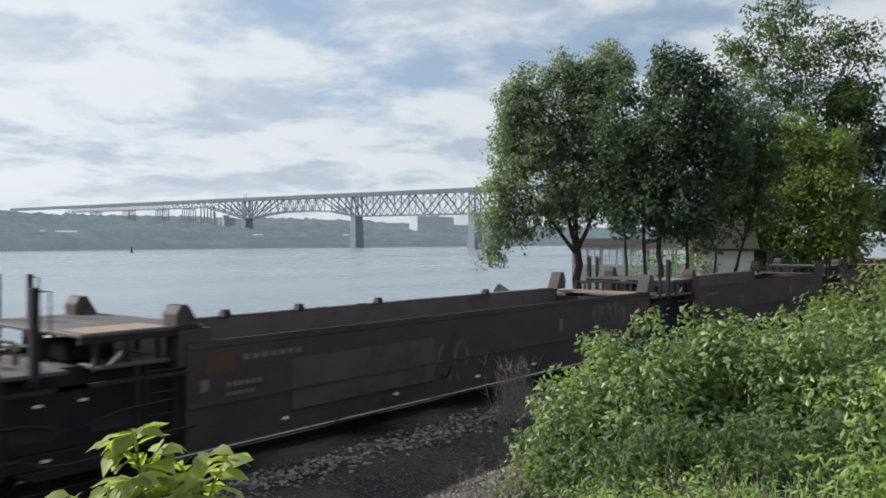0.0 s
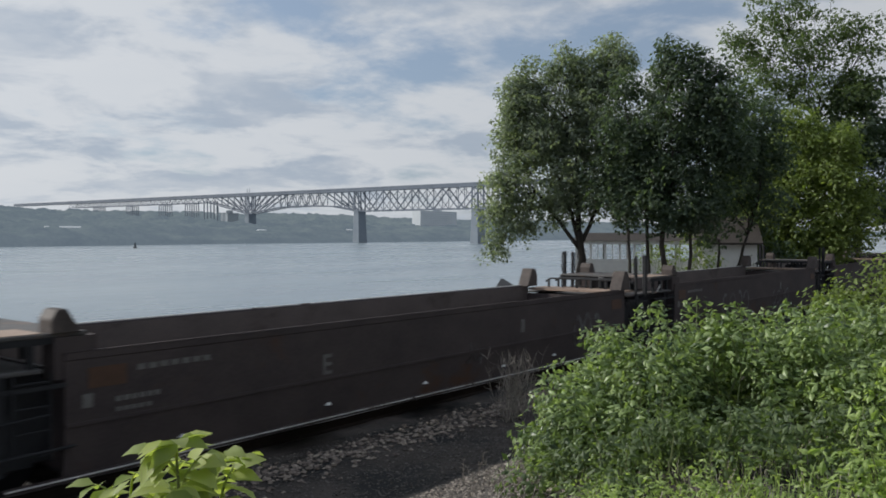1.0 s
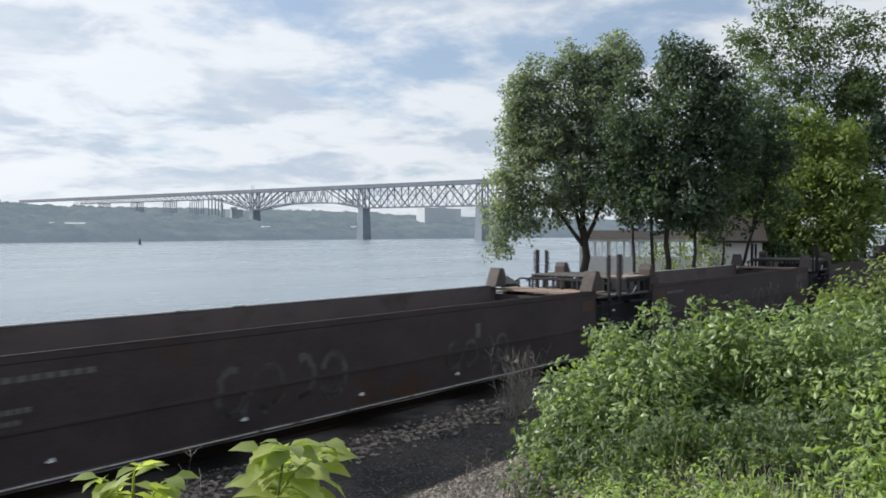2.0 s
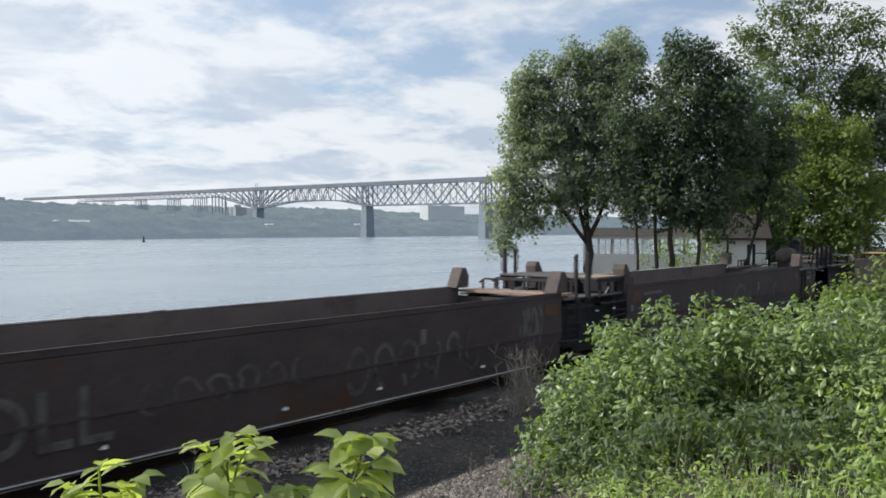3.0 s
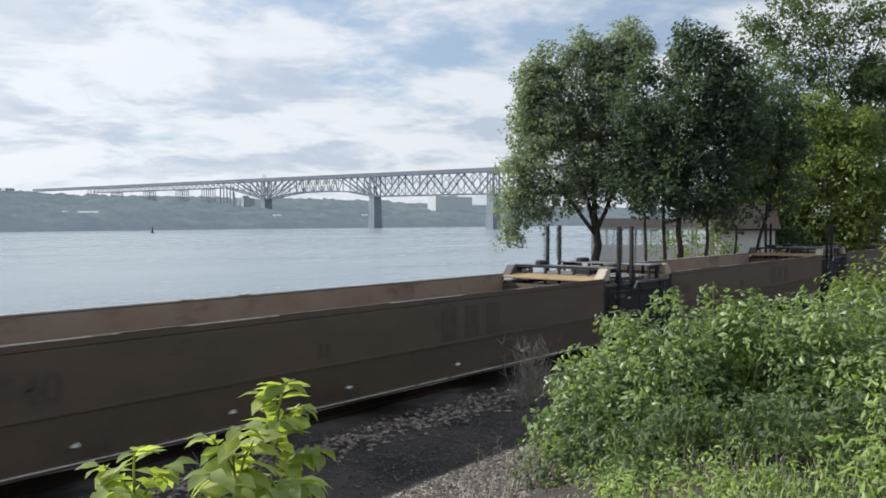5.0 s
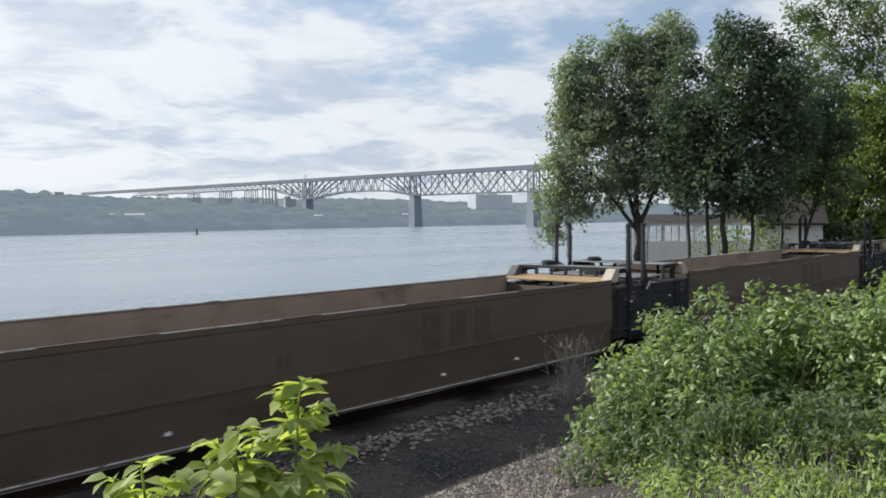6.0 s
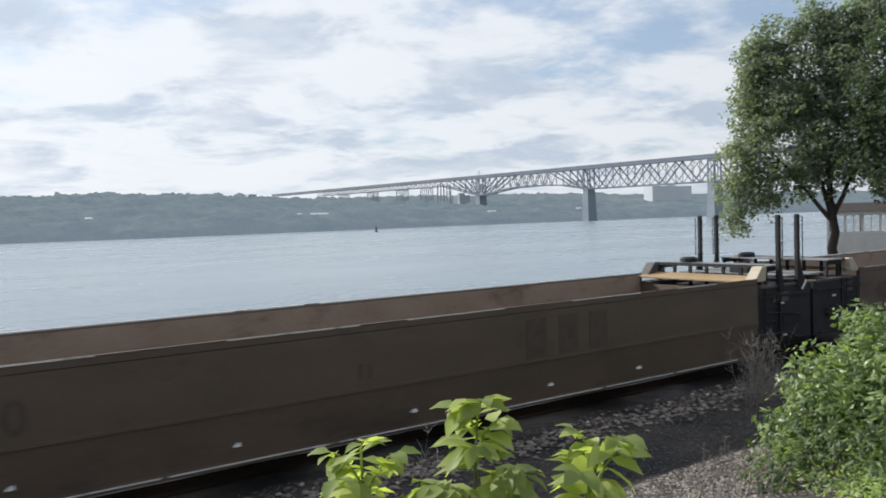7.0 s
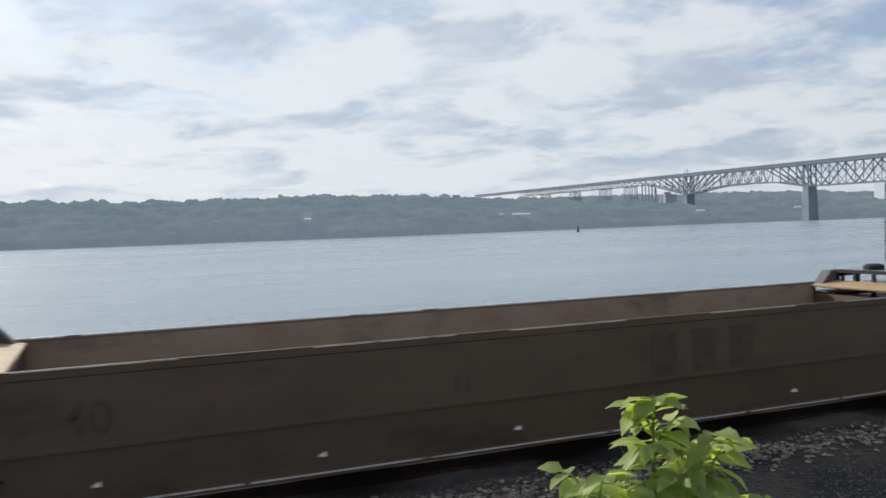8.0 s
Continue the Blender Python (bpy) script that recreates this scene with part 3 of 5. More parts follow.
def scrawl(car, x0, x1, z0, z1, seed, letters, width, paint):
    """Illegible sprayed letters, each a bent stroke on the wall."""
    rnd = random.Random(seed)
    step = (x1 - x0) / letters
    for i in range(letters):
        m = Mesh()
        cx, cz = x0 + (i + 0.5) * step, (z0 + z1) / 2 + rnd.uniform(-0.05, 0.05)
        rx, rz = step * rnd.uniform(0.30, 0.42), (z1 - z0) * rnd.uniform(0.38, 0.5)
        a0, turn = rnd.uniform(0, 6.28), rnd.choice((-1, 1)) * rnd.uniform(3.2, 5.6)
        kink = rnd.uniform(0.6, 1.3)
        pts = [(cx + rx * math.cos(a0 + turn * k / 11) * (1 if k % 4 else kink), cz + rz * math.sin(a0 + turn * k / 11)) for k in range(12)]
        if rnd.random() < 0.5:
            pts.append((cx + rx * rnd.uniform(-0.4, 1.0), z0))
        for (ax, az), (bx, bz) in zip(pts, pts[1:]):
            ln = math.hypot(bx - ax, bz - az) or 1.0
            nx, nz = -(bz - az) / ln * width * 0.5, (bx - ax) / ln * width * 0.5
            ex, ez = (bx - ax) / ln * width * 0.4, (bz - az) / ln * width * 0.4
            quad = [(ax - ex + nx, az - ez + nz), (bx + ex + nx, bz + ez + nz), (bx + ex - nx, bz + ez - nz), (ax - ex - nx, az - ez - nz)]
            m.hexa([(q, -HALF - 0.005 + (0.05 * max(0.0, (0.85 - w) / 0.58)), w) for q, w in quad] + [(q, -HALF + 0.055, w) for q, w in quad])
        part("graffiti_letter", m, paint, car, "faded grey sprayed graffiti letter")


def bubble_letters(car, x0, x1, z0, z1, letters, seed):
    """Fat filled sprayed letters, each a lumpy rounded shape inside a thin dark gap, with a slit cut in."""
    rnd = random.Random(seed)
    step = (x1 - x0) / letters
    for i in range(letters):
        cx, cz = x0 + (i + 0.5) * step, (z0 + z1) / 2 + rnd.uniform(-0.04, 0.04)
        rx, rz, a = step * 0.50, (z1 - z0) * 0.52, rnd.uniform(0, 6.28)
        ring = []
        for k in range(26):
            w = 2 * math.pi * k / 26
            r = 1 + 0.12 * math.sin(3 * w + a) + 0.07 * math.sin(5 * w + 2 * a)
            if k in (6 + i % 3, 7 + i % 3, 19 - i % 2):
                r *= 0.42
            ring.append((cx + rx * r * math.cos(w), cz + rz * r * math.sin(w)))
        n = len(ring)
        def face(q, w, d):
            return (q, -HALF - d + 0.05 * max(0.0, (0.85 - w) / 0.58), w)
        m = Mesh().add([face(q, w, 0.006) for q, w in ring] + [face(cx, cz, 0.006)] + [face(q, w, -0.02) for q, w in ring], [(k, (k + 1) % n, n) for k in range(n)] + [(k, n + 1 + k, n + 1 + (k + 1) % n, (k + 1) % n) for k in range(n)])
        part("graffiti_letter", m, FADED, car, "fat faded grey sprayed graffiti letter")
        eye = Mesh().box(cx - rx * 0.28, cx + rx * 0.05, -HALF - 0.010, -HALF + 0.01, cz - rz * 0.35, cz + rz * 0.30)
        if z0 > 0.85:
            part("graffiti_slit", eye, CARBLACK, car)


def mark_bars(car, x, z, w, h, n, material, name="stencilled_mark", fill=0.72):
    for i in range(n):
        part(name, Mesh().box(x + i * w / n, x + (i + (fill if n > 1 else 1.0)) * w / n, -HALF - 0.006, -HALF, z, z + h), material, car)


def lettered(car, words, x, z, size, material):
    """Characters painted on the near wall, as a thin mesh."""
    curve = bpy.data.curves.new("lettering", "FONT")
    curve.body, curve.size, curve.extrude, curve.offset = words, size, 0.002, 0.008
    holder = bpy.data.objects.new("lettering", curve)
    data = bpy.data.meshes.new_from_object(holder)
    bpy.data.objects.remove(holder)
    data.materials.clear()
    data.materials.append(material)
    o = new("painted_number", data)
    o.parent = car
    o.matrix_local = pose(x, -HALF - 0.006, z, 90, 0, 0)
    return o


def black_car(plan):
    """A dark well car; plan says what the ends carry."""
    car = thing("well_car", plan["label"], "freight car", "dark well cars of the train")
    well_body(car, CARBLACK, -WELL - 0.42, 0.0, -WELL - 1.1, -1.2)
    for s in (-1, 1):
        part("corner_guide", guide_mesh(-0.05, s * (HALF - 0.10), -1), GUIDE, car, "wedge-shaped rubbed steel container guide", bevel=0.015)
    raised_walk(car)
    end_deck(car, -WELL - 1.72, -WELL - 0.42, GRATING, CARDARK, recess=0.34)
    if plan["wheel"]:
        brake_end(car, CARBLACK)
    else:
        end_deck(car, 0.0, 1.73, GRATING, CARDARK, recess=0.34)
        part("transition_plate", Mesh().box(-0.1, 0.75, -HALF + 0.14, HALF - 0.14, TOP - 0.11, TOP - 0.06), RUSTPLATE, car, "rust-pink worn deck plate")
        cross_rail(car, 0.55, CARDARK)
        cross_rail(car, 1.05, CARDARK)
        tall_post(car, 1.90, 1.36, 2.54, 0.045, -0.11)
        tall_post(car, 2.36, 1.36, 2.52, 0.035, 0.09)
        tall_post(car, 0.60, -1.44, 2.48, 0.03, -0.07)
        tall_post(car, 1.07, -1.46, 2.49, 0.048, 0.13)
        for x in (0.60, 1.07):
            part("post_bracket", Mesh().box(x - 0.06, x + 0.06, -1.46, -1.09, TOP - 0.28, TOP - 0.19), CARDARK, car)
        for x in (1.90, 2.36):
            part("post_bracket", Mesh().box(x - 0.06, x + 0.06, 0.9, 1.40, TOP - 0.28, TOP - 0.19), CARDARK, car)
        part("brake_rigging", Mesh().box(1.9, 2.6, -0.5, 0.3, TOP - 0.2, TOP + 0.04), CARDARK, car, bevel=0.04)
        wheelset_parts(car, 1.73)
    end_details(car, 0.0, 1, plan["seed"])
    end_details(car, -WELL - 0.42, -1, plan["seed"] + 50)
    hoses = Mesh().tube([(-WELL - 1.7, -0.5, 1.2), (-WELL - 1.3, -0.6, 0.95), (-WELL - 0.7, -0.6, 1.15)], [0.03] * 3, 6)
    part("air_hose", hoses, CARDARK, car)
    small_fittings(car, plan["seed"], CARBLACK)
    for x0, x1, z0, z1, n, w in plan["graffiti"]:
        scrawl(car, x0, x1, z0, z1, plan["seed"] + n, n, w * 1.7, FADED if plan["wheel"] else GRAFFITI)
    if plan["seed"] == 15:
        lettered(car, "OLL", -11.95, 0.54, 0.98, GRAFFITI)
    if plan["seed"] == 13:
        lettered(car, "E", -10.03, 0.92, 0.42, STENCILPALE)
    if plan["wheel"]:
        lettered(car, "B", -8.65, 0.98, 0.42, STENCILPALE)
    if plan["seed"] == 12:
        bubble_letters(car, -3.15, -1.40, 0.98, 1.56, 4, 5)
        bubble_letters(car, -2.75, -1.55, 0.45, 0.95, 3, 6)
        mark_bars(car, -12.2, 0.55, 3.3, 0.75, 1, CARGREY, "repainted_panel")
    mark_bars(car, -WELL - 0.14, 1.24, 0.48, 0.24, 1, ORANGEPATCH, "orange_patch")
    mark_bars(car, -WELL + 0.48, 1.38, 1.1, 0.07, 7, STENCILPALE)
    mark_bars(car, -WELL + 0.20, 1.04, 0.62, 0.06, 6, STENCILPALE)
    mark_bars(car, -WELL + 0.20, 0.92, 0.5, 0.05, 5, STENCILPALE)
    mark_bars(car, -WELL - 0.22, 1.02, 0.13, 0.16, 1, STENCILPALE)
    mark_bars(car, -4.6, 1.05, 0.14, 0.26, 1, STENCILPALE)
    mark_bars(car, -0.67, 1.23, 0.52, 0.23, 1, ORANGEPATCH, "orange_patch")
    for x in plan["pins"]:
        part("locking_pin", Mesh().hexa([(x - 0.09, -0.08 + HALF - 0.1, TOP), (x + 0.09, -0.08 + HALF - 0.1, TOP), (x + 0.09, HALF - 0.02, TOP), (x - 0.09, HALF - 0.02, TOP), (x - 0.05, HALF - 0.16, TOP + 0.12), (x + 0.05, HALF - 0.16, TOP + 0.12), (x + 0.05, HALF - 0.05, TOP + 0.12), (x - 0.05, HALF - 0.05, TOP + 0.12)]), CARDARK, car)
    return car


def brake_end(car, paint):
    """The coupler end with the air reservoir, brake stand and hand wheel."""
    end_deck(car, 0.0, 2.6, GRATING, paint, recess=0.14)
    end_deck(car, 2.6, 3.5, GRATING, paint, False)
    tank = part("air_reservoir", Mesh().tube([(0.97, -0.5, 2.02), (1.04, -0.5, 2.02), (1.93, -0.5, 2.02), (2.0, -0.5, 2.02)], [0.18, 0.29, 0.29, 0.18], 20), GUIDE, car, "rust-brown air reservoir cylinder", True)
    for x in (1.2, 1.8):
        part("strap", Mesh().tube([(x - 0.03, -0.5, 2.02), (x + 0.03, -0.5, 2.02)], [0.30, 0.30], 20), CARDARK, tank)
    part("reservoir_saddle", Mesh().box(1.05, 1.95, -0.7, -0.3, TOP - 0.24, 1.78), CARDARK, car)
    stand = part("brake_stand", Mesh().hexa([(2.0, -0.75, TOP - 0.24), (2.72, -0.75, TOP - 0.24), (2.72, -0.25, TOP - 0.24), (2.0, -0.25, TOP - 0.24), (2.40, -0.7, 2.42), (2.78, -0.7, 2.42), (2.78, -0.35, 2.42), (2.40, -0.35, 2.42)]), CARDARK, car, bevel=0.03)
    part("gear_box", Mesh().tube([(2.55, -0.5, 2.42), (2.84, -0.5, 2.42)], [0.2, 0.16], 14), CARDARK, stand)
    wheel = part("brake_wheel", Mesh().tube([(2.94, -0.5 + 0.30 * math.cos(a), 2.42 + 0.30 * math.sin(a)) for a in (2 * math.pi * i / 24 for i in range(25))], [0.022] * 25, 6, False), GUIDE, car, "round steel brake hand wheel")
    for i in range(5):
        a = 2 * math.pi * i / 5
        part("spoke", Mesh().tube([(2.92, -0.5, 2.42), (2.94, -0.5 + 0.3 * math.cos(a), 2.42 + 0.3 * math.sin(a))], [0.014, 0.014], 5), GUIDE, wheel)
    part("wheel_shaft", Mesh().tube([(2.78, -0.5, 2.4), (2.94, -0.5, 2.42)], [0.03, 0.03], 8), CARDARK, wheel)
    for x, y, z in ((2.44, 1.30, 2.40), (3.08, 1.30, 2.42), (2.34, -0.42, 2.68), (2.76, -1.30, 2.45), (3.40, -1.30, 2.40)):
        tall_post(car, x, y, z, 0.05, 0.10)
    rail_fence(car, 0.2, 1.4, 0.95, CARDARK)
    part("cross_step", Mesh().box(3.3, 3.75, -1.3, 1.3, TOP - 0.34, TOP - 0.30), GRATING, car)
    part("diagonal_brace", Mesh().beam((3.15, -0.95, TOP - 0.14), (3.6, -0.95, 2.05), 0.05), CARDARK, car)
    part("end_rail", Mesh().tube([(3.4, -1.3, 2.02), (3.08, 1.3, 2.02)], [0.02, 0.02], 6), CARDARK, car)
    part("control_valve", Mesh().box(2.9, 3.25, -0.2, 0.3, TOP - 0.14, 2.0), CARDARK, car, bevel=0.06)
    part("drawbar", Mesh().box(3.5, 4.2, -0.12, 0.12, 0.78, 1.02), CARDARK, car, bevel=0.03)
    part("coupler_head", Mesh().box(4.05, 4.3, -0.2, 0.2, 0.72, 1.06), CARDARK, car, bevel=0.05)
    mark_bars(car, 0.9, 1.12, 0.5, 0.3, 1, GRATING, "placard_holder")
    wheelset_parts(car, 1.7)


def orange_car(plan):
    car = thing("well_car", plan["label"], "freight car", "orange-brown well cars of the train")
    well_body(car, CARORANGE, -WELL, 0.0, -WELL - (0.1 if plan["first"] else 0.95), -0.72)
    if plan["first"]:
        end_deck(car, -WELL - 2.9, -WELL, GRATING, CARDARK, recess=0.34)
        end_deck(car, -WELL - 3.9, -WELL - 2.9, GRATING, CARDARK, False)
    else:
        end_deck(car, -WELL - 1.78, -WELL, GRATING, CARDARK)
    end_deck(car, 0.0, 1.78, GRATING, CARDARK)
    # ochre cross plates and cream corner blocks at the ends of the well
    for x0, d in ((0.0, 1), (-WELL, -1)):
        part("transition_plate", Mesh().hexa([(x0 - d * 0.14, -HALF + 0.1, TOP - 0.08), (x0 + d * 0.34, -HALF + 0.1, TOP - 0.02), (x0 + d * 0.34, HALF - 0.1, TOP - 0.02), (x0 - d * 0.14, HALF - 0.1, TOP - 0.08), (x0 - d * 0.14, -HALF + 0.1, TOP - 0.03), (x0 + d * 0.34, -HALF + 0.1, TOP + 0.03), (x0 + d * 0.34, HALF - 0.1, TOP + 0.03), (x0 - d * 0.14, HALF - 0.1, TOP - 0.03)]), YELLOWPLATE, car, "ochre cross plate at the well's end", bevel=0.01)
        for side in (-1, 1):
            ya, yb = sorted((side * (HALF - 0.02), side * (HALF - 0.26)))
            part("corner_gusset", Mesh().hexa([(x0 - d * 0.06, ya, TOP - 0.06), (x0 + d * 0.30, ya, TOP - 0.06), (x0 + d * 0.30, yb, TOP - 0.06), (x0 - d * 0.06, yb, TOP - 0.06), (x0 + d * 0.20, ya, TOP + 0.22), (x0 + d * 0.34, ya, TOP + 0.22), (x0 + d * 0.34, yb, TOP + 0.22), (x0 + d * 0.20, yb, TOP + 0.22)]), CREAM if side < 0 else GRATING, car, "sloped corner gusset", bevel=0.015)
        frame_bar = part("end_frame", Mesh().box(*sorted((x0 + d * 0.36, x0 + d * 0.42)), -HALF + 0.12, HALF - 0.12, TOP + 0.17, TOP + 0.23), CARDARK, car)
        for i in range(7):
            yb = -1.2 + i * 0.4
            part("baluster", Mesh().box(*sorted((x0 + d * 0.365, x0 + d * 0.415)), yb - 0.03, yb + 0.03, TOP - 0.22, TOP + 0.17), CARDARK, frame_bar)
        walkway = part("walkway", Mesh().box(*sorted((x0 + d * 0.42, x0 + d * 1.0)), -HALF + 0.12, HALF - 0.12, TOP + 0.19, TOP + 0.22), WALKWAY, car, "pale grey walkway grating", bevel=0.008)
        for side in (-1, 1):
            part("walkway_bearer", Mesh().box(*sorted((x0 + d * 0.42, x0 + d * 1.0)), *sorted((side * (HALF - 0.16), side * (HALF - 0.22))), TOP + 0.10, TOP + 0.188), CARDARK, walkway)
        for q in (0.55, 0.95):
            for side in (-1, 1):
                part("walkway_leg", Mesh().box(*sorted((x0 + d * (q - 0.03), x0 + d * (q + 0.03))), *sorted((side * (HALF - 0.17), side * (HALF - 0.21))), TOP - 0.22, TOP + 0.10), CARDARK, walkway)
        part("cross_walk", Mesh().box(*sorted((x0 + d * 1.15, x0 + d * 1.7)), -1.3, 1.3, TOP - 0.05, TOP - 0.02), WALKWAY, car)
        part("vent_cap", Mesh().tube([(x0 + d * 0.8, 0.75, TOP + 0.2), (x0 + d * 0.8, 0.75, TOP + 0.3), (x0 + d * 0.8, 0.75, TOP + 0.33)], [0.18, 0.18, 0.12], 12), CARDARK, car)
    if plan["first"]:
        tank = part("air_reservoir", Mesh().tube([(-WELL - 2.16, -0.5, 1.97), (-WELL - 2.08, -0.5, 1.97), (-WELL - 0.98, -0.5, 1.97), (-WELL - 0.90, -0.5, 1.97)], [0.15, 0.25, 0.25, 0.15], 20), GUIDE, car, "rust-brown air reservoir cylinder", True)
        part("reservoir_saddle", Mesh().box(-WELL - 1.9, -WELL - 1.1, -0.7, -0.3, TOP - 0.24, 1.75), CARDARK, tank)
        part("equipment_box", Mesh().box(-WELL - 3.4, -WELL - 2.75, 0.1, 0.7, TOP - 0.24, 2.10), CARDARK, car, bevel=0.03)
        part("equipment_box", Mesh().box(-WELL - 2.6, -WELL - 2.2, 0.3, 0.9, TOP - 0.24, 2.10), CARDARK, car, bevel=0.03)
        for x, y, z in ((-3.75, -1.2, 2.33), (-3.8, 1.1, 2.3), (-3.10, -1.2, 2.33), (-1.5, 1.1, 2.25)):
            tall_post(car, -WELL + x, y, z, 0.05, 0.09)
        part("drawbar", Mesh().box(-WELL - 4.3, -WELL - 3.9, -0.12, 0.12, 0.78, 1.02), CARDARK, car, bevel=0.03)
        wheelset_parts(car, -WELL - 2.0)
    for x, y, reach in ((2.00, 1.36, -0.12), (0.69, -1.42, 0.10), (2.60, 1.36, -0.09), (1.33, -1.42, 0.15)):
        tall_post(car, x, y, 2.87, 0.042, reach)
        foot = sorted((x, x + reach * 1.6))
        part("post_gusset", Mesh().hexa([(foot[0], y - 0.02, TOP - 0.2), (foot[1], y - 0.02, TOP - 0.2), (foot[1], y + 0.02, TOP - 0.2), (foot[0], y + 0.02, TOP - 0.2), (x - 0.03, y - 0.02, TOP + 0.42), (x + 0.03, y - 0.02, TOP + 0.42), (x + 0.03, y + 0.02, TOP + 0.42), (x - 0.03, y + 0.02, TOP + 0.42)]), CARDARK, car)
    part("brake_valve", Mesh().box(1.4, 1.95, -0.3, 0.2, TOP - 0.14, TOP + 0.12), CARDARK, car, bevel=0.04)
    wheelset_parts(car, 1.78)
    end_details(car, 0.0, 1, plan["seed"])
    end_details(car, -WELL, -1, plan["seed"] + 50)
    small_fittings(car, plan["seed"], CARORANGE)
    lettered(car, "40", -WELL + 0.64, 0.98, 0.50, STENCIL)
    rnd = random.Random(plan["seed"] + 7)
    x = -WELL + 0.2
    while x < -2.0:
        n = rnd.uniform(0.5, 2.2)
        part("worn_edge", Mesh().box(x, min(x + n, -0.1), -HALF - 0.010, -HALF + 0.004, TOP - 0.008, TOP + 0.004), LIP, car, "rubbed edge with painted sky shine")
        x += n + rnd.uniform(0.6, 2.6)
    mark_bars(car, -5.75, 0.90, 1.95, 0.58, 3, STENCIL, "stencilled_mark", 0.6)
    mark_bars(car, -8.6, 0.98, 0.26, 0.2, 2, STENCIL, "stencilled_mark", 0.55)
    mark_bars(car, 0.5, 1.2, 0.5, 0.18, 1, GRATING, "placard")
    mark_bars(car, -WELL - 0.6, 1.22, 0.3, 0.2, 1, GRATING, "placard")
    part("white_tag", Mesh().hexa([(1.45, -HALF - 0.03, 1.38), (1.61, -HALF - 0.03, 1.54), (1.65, -HALF, 1.54), (1.49, -HALF, 1.38), (1.41, -HALF - 0.03, 1.40), (1.57, -HALF - 0.03, 1.58), (1.61, -HALF, 1.58), (1.45, -HALF, 1.40)]), PAPER, car, "small white tag")
    return car


DARK = "empty dark rust-black well car with sprayed graffiti, rolling by"
SPRAY = {0: [(-9.5, -5.5, 0.5, 1.3, 5, 0.05)], 1: [(-8.0, -6.0, 0.45, 1.35, 3, 0.05)], 2: [(-9.3, -7.9, 0.45, 1.2, 3, 0.05)],
         3: [(-2.5, -1.2, 0.5, 1.25, 3, 0.06), (-6.5, -5.9, 0.6, 1.0, 2, 0.03)], 4: [(-10.4, -7.9, 0.5, 1.25, 4, 0.055), (-5.5, -3.5, 0.55, 1.1, 4, 0.04)]}
SPRAY[5] = [(-9.9, -7.0, 0.75, 1.15, 6, 0.03), (-6.4, -2.8, 0.45, 1.2, 6, 0.05), (-1.6, -0.75, 0.7, 1.45, 4, 0.05)]
SPRAY[6] = [(-12.45, -11.15, 0.45, 0.85, 5, 0.03), (-6.8, -2.1, 0.4, 1.25, 4, 0.07)]
cars = []
for i, at in enumerate((-13.7, 3.3, 20.3, 37.3, 54.3, 71.28, 88.3)):
    cars.append((black_car({"label": DARK if i < 6 else "empty dark well car with brake wheel and reservoir end", "seed": 10 + i, "wheel": i == 6, "pins": [-11.3, -9.6, -7.4, -3.5] if i == 2 else [], "graffiti": SPRAY[i]}), at))
first = orange_car({"label": "empty orange-brown well car coupled behind the dark cars", "seed": 30, "first": True})
cars.append((first, 110.1))
second = orange_car({"label": "empty orange-brown well car with black end decks", "seed": 31, "first": False})
cars.append((second, 127.25))
for at in (144.38, 161.6, 178.75, 195.9):
    cars.append((copy_thing(second, Matrix()), at))

# ---- the railway bridge across the river ----
BX, DECK_Z = 645.0, 51.0


def truss_depth(y):
    """Depth of the truss below the deck along the bridge."""
    keys = [(0, 20), (471, 20.5), (628, 20.5), (668, 14.5), (705, 13.5), (750, 14.0), (812, 21), (850, 13), (886, 6.0), (1300, 6.0)]
    for (a, da), (b, db) in zip(keys, keys[1:]):
        if a <= y <= b:
            return da + (db - da) * (y - a) / (b - a)
    return 6.0


